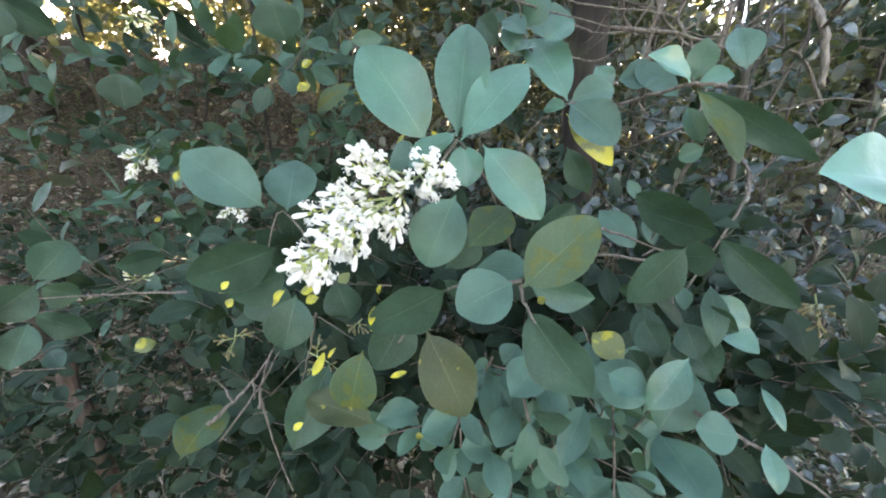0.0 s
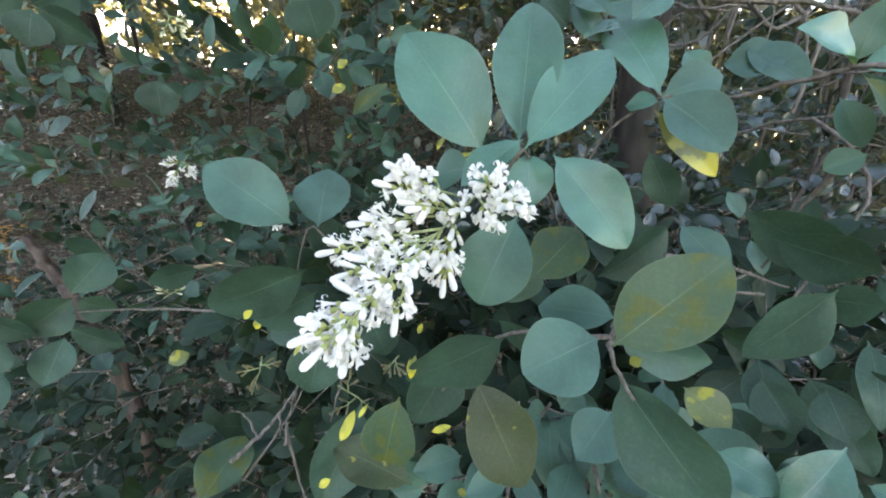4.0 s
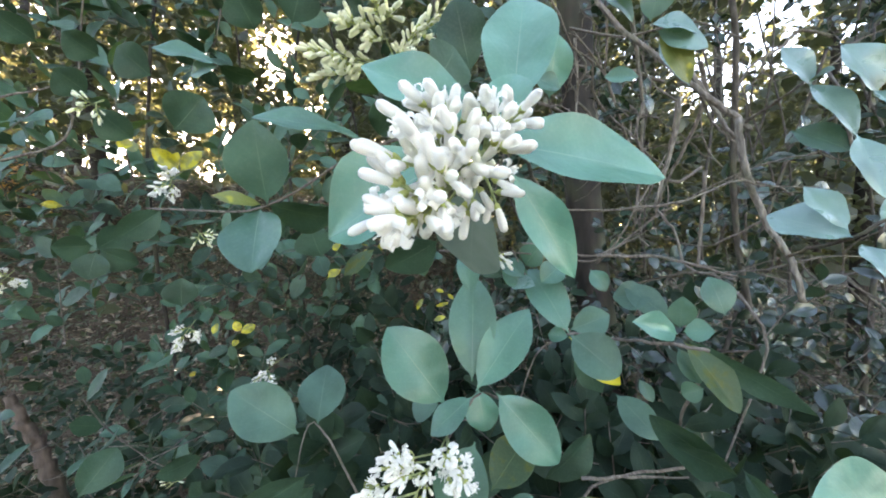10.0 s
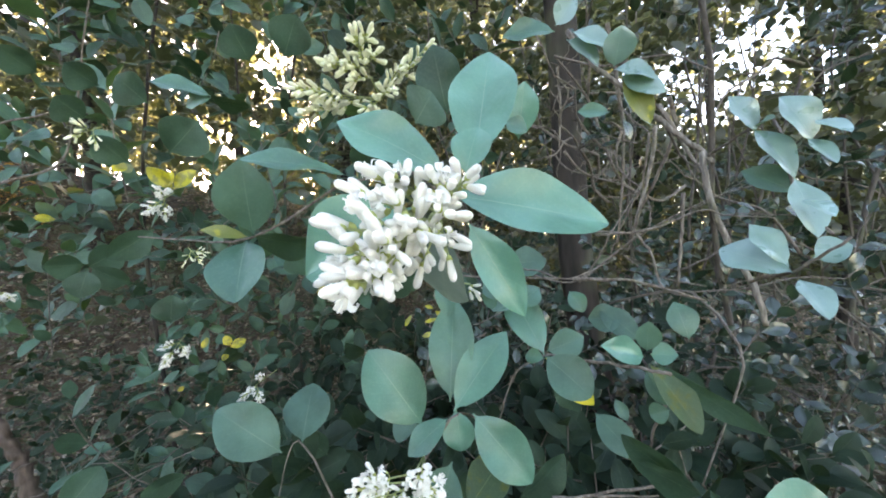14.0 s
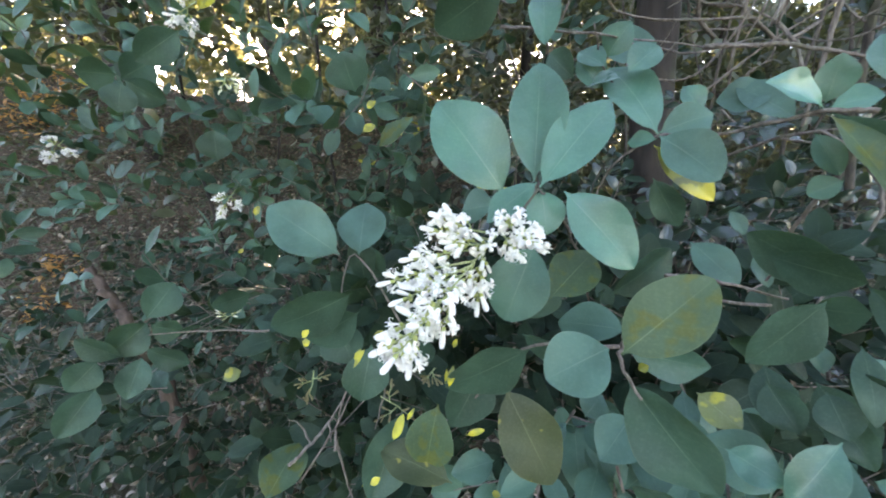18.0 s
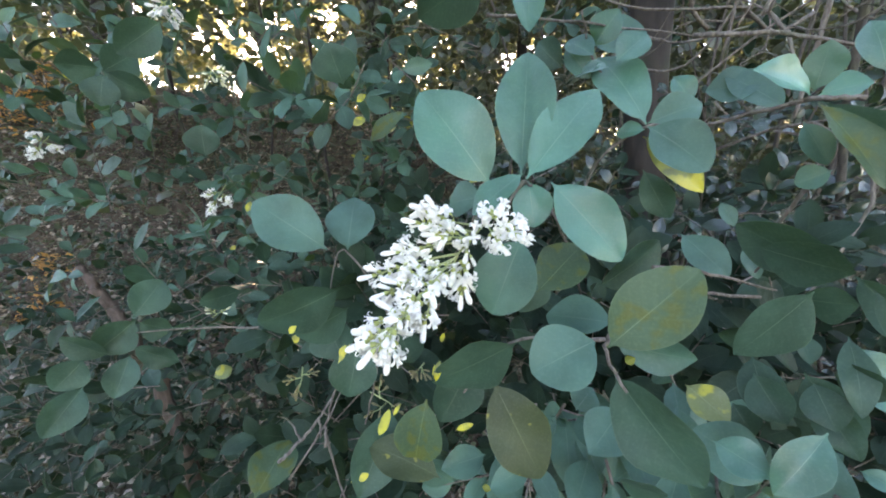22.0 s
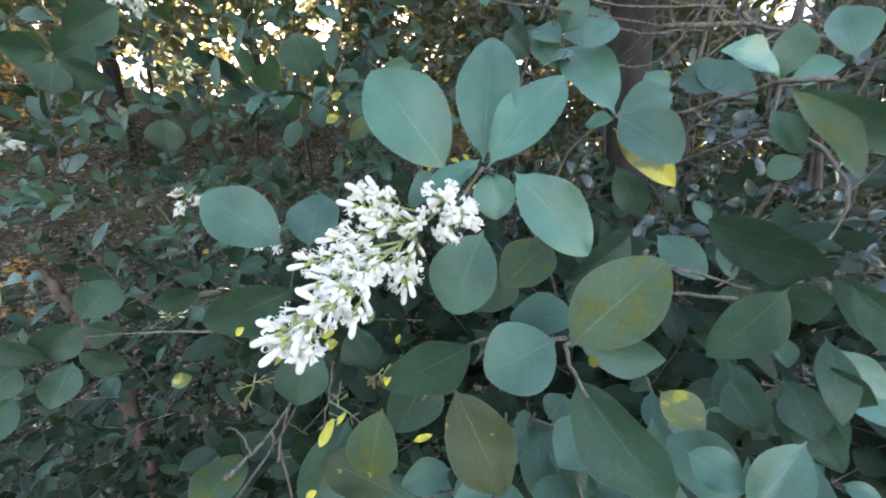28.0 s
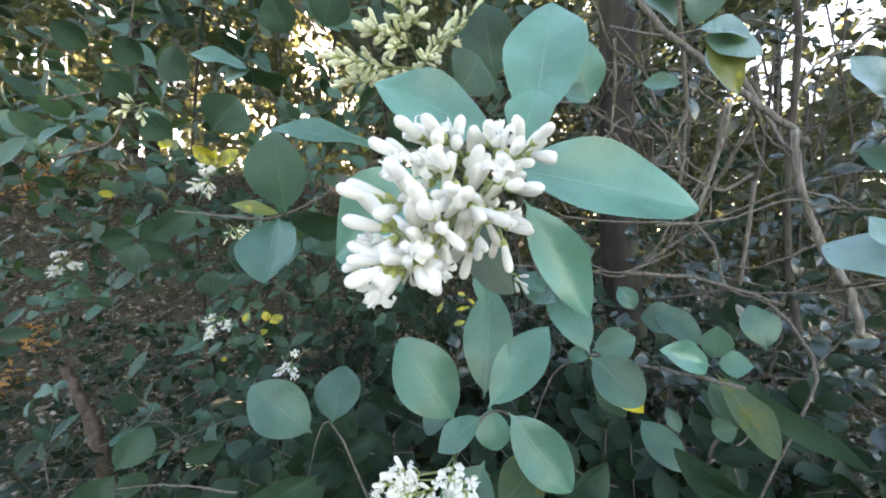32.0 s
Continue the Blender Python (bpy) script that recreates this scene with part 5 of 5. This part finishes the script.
def tree(x, y, height, girth, crown_low, spread, n_leaves, leaf_size, label):
    """A woodland tree: crooked trunk, limbs, and a crown of many small leaves in clumps."""
    ob = thing("tree", label, "tree", "trees of the wood", at=(x, y, float(ground_height(np.float64(x), np.float64(y))) - 0.1))
    top = np.array((rng.normal(0, 0.25), rng.normal(0, 0.25), height))
    line = stem_line((0, 0, 0), top, 5, 0.07)
    v, f = tube_points(line, girth, girth * 0.35, 12)
    part("trunk", mesh_object("trunk", v, f, BARK), ob)
    clumps = []
    for k in range(11):
        s = rng.uniform(0.0, 1.0)
        z = crown_low + (height - crown_low) * s
        a = line[np.argmin(np.abs(line[:, 2] - z * 0.9))]
        ang = rng.uniform(0, 6.28)
        out = spread * (1.1 - 0.6 * s) * rng.uniform(0.5, 1.0)
        e = np.array((a[0] + math.cos(ang) * out, a[1] + math.sin(ang) * out, z + rng.uniform(-0.1, 0.5)))
        r = girth * rng.uniform(0.15, 0.32)
        limb = stem_line(a, e, 2, 0.08)
        v, f = tube_points(limb, r, r * 0.3, 7)
        part("limb", mesh_object("limb", v, f, BARK), ob)
        for _ in range(5):
            clumps.append(limb[rng.integers(len(limb) // 2, len(limb))] + rng.normal(0, 0.28, 3) * spread * 0.6)
    clumps = np.array(clumps)
    pick = clumps[rng.integers(0, len(clumps), n_leaves)]
    base = pick + rng.normal(0, 1, (n_leaves, 3)) * np.array((0.26, 0.26, 0.2)) * (0.45 + 0.25 * spread)
    base = base[closed(base + np.array(ob.location))]
    n_leaves = len(base)
    d = rng.normal(0, 1, (n_leaves, 3)) + np.array((0, 0, -0.4))
    d /= np.linalg.norm(d, axis=1, keepdims=True)
    L = leaf_size * rng.uniform(0.5, 1.2, n_leaves)
    me = many_leaves("crown", TINY, base, base + d * L[:, None], rng.normal(0, 0.6, (n_leaves, 3)) + np.array((0, 0, 1)), L * 0.55, TREE_LEAF)
    tagged(part("crown", me, ob), kind="stuff")
    return ob


WOOD = "slender woodland tree with dark trunk and loose green crown"
for x, y, h, g, low, spread, size in (
    (-3.6, 5.6, 6.5, 0.05, 2.3, 1.5, 0.105),
    (-1.6, 6.2, 7.0, 0.06, 2.3, 1.6, 0.105),
    (0.9, 5.6, 6.0, 0.05, 0.9, 1.5, 0.105),
    (2.6, 4.8, 6.0, 0.06, 0.9, 1.5, 0.10),
    (5.0, 5.0, 6.5, 0.07, 0.9, 1.6, 0.105),
    (-6.0, 5.0, 7.0, 0.11, 2.3, 1.8, 0.11),
    (-3.0, 9.0, 8.5, 0.12, 1.0, 2.2, 0.14),
    (0.0, 9.6, 8.5, 0.10, 1.0, 2.2, 0.14),
    (3.2, 9.0, 8.5, 0.11, 1.0, 2.2, 0.14),
    (-6.2, 9.5, 9.0, 0.14, 1.0, 2.4, 0.15),
    (6.8, 8.8, 8.5, 0.12, 1.0, 2.3, 0.15),
    (-9.2, 7.0, 8.5, 0.12, 1.0, 2.4, 0.15),
    (9.5, 6.0, 8.5, 0.12, 1.0, 2.4, 0.15),
):
    tree(x, y, h, g, low, spread, 7500 if h > 8 else 5200, size, WOOD)
# unseen trees added behind, across the path, to cut off the low sky light
for x, y in ((-10, -4), (-6.5, -6.5), (-3, -5), (0.5, -7), (4, -5), (7.5, -6), (11, -3.5)):
    tree(x, y, 9.0, 0.12, 0.6, 2.6, 9000, 0.17, WOOD)
# tall trees, the first trunk real; high crowns added to shade what stands below
for x, y in ((-2.95, 2.65), (0.3, 3.6), (3.0, 2.8), (-5.0, 2.6), (5.6, 2.4)):
    tree(x, y, 7.5, 0.06, 3.6, 2.3, 3600, 0.10, "tall tree, high spreading crown added to shade the shrubs")

def scatter(name, n, near, far, half_angle, low, high, size, mat, flat, label, category, shape=TINY, power=1.5, patchy=True, on_bank=1.0):
    """Loose leaves over a fan of ground beyond the shrubs."""
    r = np.sqrt(rng.uniform(near ** 2, far ** 2, n))
    a = rng.uniform(-half_angle, half_angle, n)
    x, y = r * np.sin(a), r * np.cos(a)
    patch = np.array([noise.noise(Vector((px * 0.8, py * 0.8, 5.1))) for px, py in zip(x, y)])
    z = ground_height(x, y) + low + (high - low) * rng.random(n) ** power * (np.clip(0.55 + patch, 0.12, 1.2) if patchy else 1.0)
    base = np.stack([x, y, z], 1)
    base = base[closed(base)]
    bare = (np.arctan2(base[:, 0], base[:, 1]) < -0.12) & (base[:, 2] - 1.25 < 0.28 * np.hypot(base[:, 0], base[:, 1]))
    base = base[~bare | (rng.random(len(base)) < on_bank)]
    n = len(base)
    d = rng.normal(0, 1, (n, 3)) * np.array((1, 1, flat))
    d /= np.linalg.norm(d, axis=1, keepdims=True)
    L = size * rng.uniform(0.5, 1.2, n)
    nor = rng.normal(0, 0.5 * flat + 0.15, (n, 3)) + np.array((0, -0.25, 1))
    ob = new(name, many_leaves(name, shape, base, base + d * L[:, None], nor, L * 0.6, mat, 0.3, 0.12))
    return tagged(ob, label, category, kind="stuff")


scatter("undergrowth", 34000, 1.2, 8.0, 1.2, 0.02, 0.8, 0.042, IVY_LEAF, 0.6, "low dark green undergrowth on the woodland floor", "undergrowth", on_bank=0.8)
scatter("bank_undergrowth", 48000, 0.9, 4.6, 1.25, 0.02, 0.34, 0.030, IVY_LEAF, 0.7, "fine small-leaved ground cover on the shaded bank", "ground cover", power=1.2)
scatter("leaf_litter", 70000, 0.9, 9.0, 1.2, 0.03, 0.07, 0.040, LITTER, 0.3, "dry brown fallen leaves on the soil", "leaf litter")
scatter("leaf_litter", 16000, 0.15, 5.5, 3.14, 0.03, 0.06, 0.045, LITTER, 0.3, "scattered brown fallen leaves along the verge", "leaf litter")
scatter("far_thicket", 42000, 9.0, 17.0, 1.3, 0.1, 5.5, 0.16, TREE_LEAF, 0.8, "dense green thicket at the back of the wood", "thicket")
scatter("thicket", 42000, 1.9, 5.2, 1.25, 0.95, 3.4, 0.085, IVY_LEAF, 0.8, "dense small-leaved thicket behind the shrubs", "thicket", power=0.95, patchy=False, on_bank=0.22)
scatter("distant_wood", 80000, 13.0, 20.0, 1.35, 0.1, 14.0, 0.42, TREE_LEAF, 0.8, "dark distant wood closing the view", "wood", TINY, power=1.1, patchy=False)


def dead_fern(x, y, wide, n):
    """A low heap of orange leaves, coloured to stand in for a sunlit patch on the bank."""
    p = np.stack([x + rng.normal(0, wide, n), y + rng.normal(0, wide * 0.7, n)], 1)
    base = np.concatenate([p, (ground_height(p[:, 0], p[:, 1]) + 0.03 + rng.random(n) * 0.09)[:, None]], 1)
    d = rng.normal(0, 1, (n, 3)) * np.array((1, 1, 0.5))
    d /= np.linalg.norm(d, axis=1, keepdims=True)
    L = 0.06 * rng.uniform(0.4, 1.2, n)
    me = many_leaves("dead_fern", TINY, base, base + d * L[:, None], rng.normal(0, 0.5, (n, 3)) + np.array((0, -0.4, 1)), L * 0.4, SUN_PATCH_LEAF, 0.3, 0.12)
    return tagged(new("dead_fern", me), "orange leaf heap painted as a sunlit patch on the bank", "dead fern", "dead ferns on the bank", kind="stuff")


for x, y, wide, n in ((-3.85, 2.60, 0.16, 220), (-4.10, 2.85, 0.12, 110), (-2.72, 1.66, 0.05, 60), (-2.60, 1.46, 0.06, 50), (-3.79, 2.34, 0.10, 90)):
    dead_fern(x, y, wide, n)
# an added tree: boughs kept just above view, reaching over the shrubs as shade
bough = thing("tree", "added overhanging tree, boughs placed to shade the shrubs", "tree", "trees of the wood", at=(-1.4, 4.4, -0.05))
v, f = tube_points(stem_line((0, 0, 0), (0.2, 0.2, 7.5), 5, 0.06), 0.11, 0.05, 12)
part("trunk", mesh_object("trunk", v, f, BARK), bough)
for k in range(12):
    e = np.array((rng.uniform(-4.5, 6.0), rng.uniform(-3.2, 0.0), 0.0))
    e[2] = 1.8 + 1.0 * (e[1] + 4.4)
    v, f = tube_points(stem_line((0.1, 0.1, rng.uniform(4.0, 5.5)), e, 3, 0.1), 0.03, 0.008, 7)
    part("bough", mesh_object("bough", v, f, BARK), bough)
n = 13000
base = np.stack([rng.uniform(-5, 7, n), rng.uniform(-3.6, 0.4, n), np.zeros(n)], 1)
base[:, 2] = 1.45 + 1.0 * (base[:, 1] + 4.4) + rng.random(n) * 1.3
base = base[closed(base + np.array(bough.location))]
n = len(base)
d = rng.normal(0, 1, (n, 3)) * np.array((1, 1, 0.5))
d /= np.linalg.norm(d, axis=1, keepdims=True)
L = 0.085 * rng.uniform(0.6, 1.2, n)
crown = many_leaves("crown", TINY, base, base + d * L[:, None], rng.normal(0, 0.4, (n, 3)) + np.array((0, 0, 1)), L * 0.6, TREE_LEAF)
tagged(part("crown", crown, bough), kind="stuff")
# a dead brown branch stuck in the litter
dead = thing("dead_branch", "curved reddish-brown dead branch standing in the leaf litter", "branch", at=(-0.8, 0.5, 0.0))
v, f = tube_points(smooth_line([(0.10, 0.0, -0.02), (0.13, 0.02, 0.5), (0.118, 0.034, 0.80), (0.088, 0.032, 0.90), (0.066, 0.031, 0.973), (0.052, 0.033, 1.014), (0.036, 0.029, 1.057), (0.020, 0.025, 1.10)], 6, 0.0025), 0.017, 0.007, 10)
part("stem", mesh_object("stem", v, f, DEAD), dead)
# thin fallen twigs on the woodland floor
fallen = Heap()
for i in range(700):
    r, a = rng.uniform(0.9, 5.5), rng.uniform(-1.2, 1.0)
    x, y = r * math.sin(a), r * math.cos(a)
    z = float(ground_height(x, y)) + 0.05
    go = rng.normal(0, 1, 3) * np.array((1, 1, 0.45))
    go = go / np.linalg.norm(go) * rng.uniform(0.15, 0.6)
    go[2] = abs(go[2]) * 0.3
    v, fs = tube_points(smooth_line([(x, y, z), np.array((x, y, z)) + go * 0.5 + rng.normal(0, 0.02, 3), np.array((x, y, z)) + go], 3), rng.uniform(0.001, 0.004), 0.0008, 5)
    fallen.add(v, fs)
tagged(new("fallen_twigs", fallen.mesh("fallen_twigs", [TWIG])), "thin grey-brown fallen twigs on the litter", "twigs", kind="stuff")
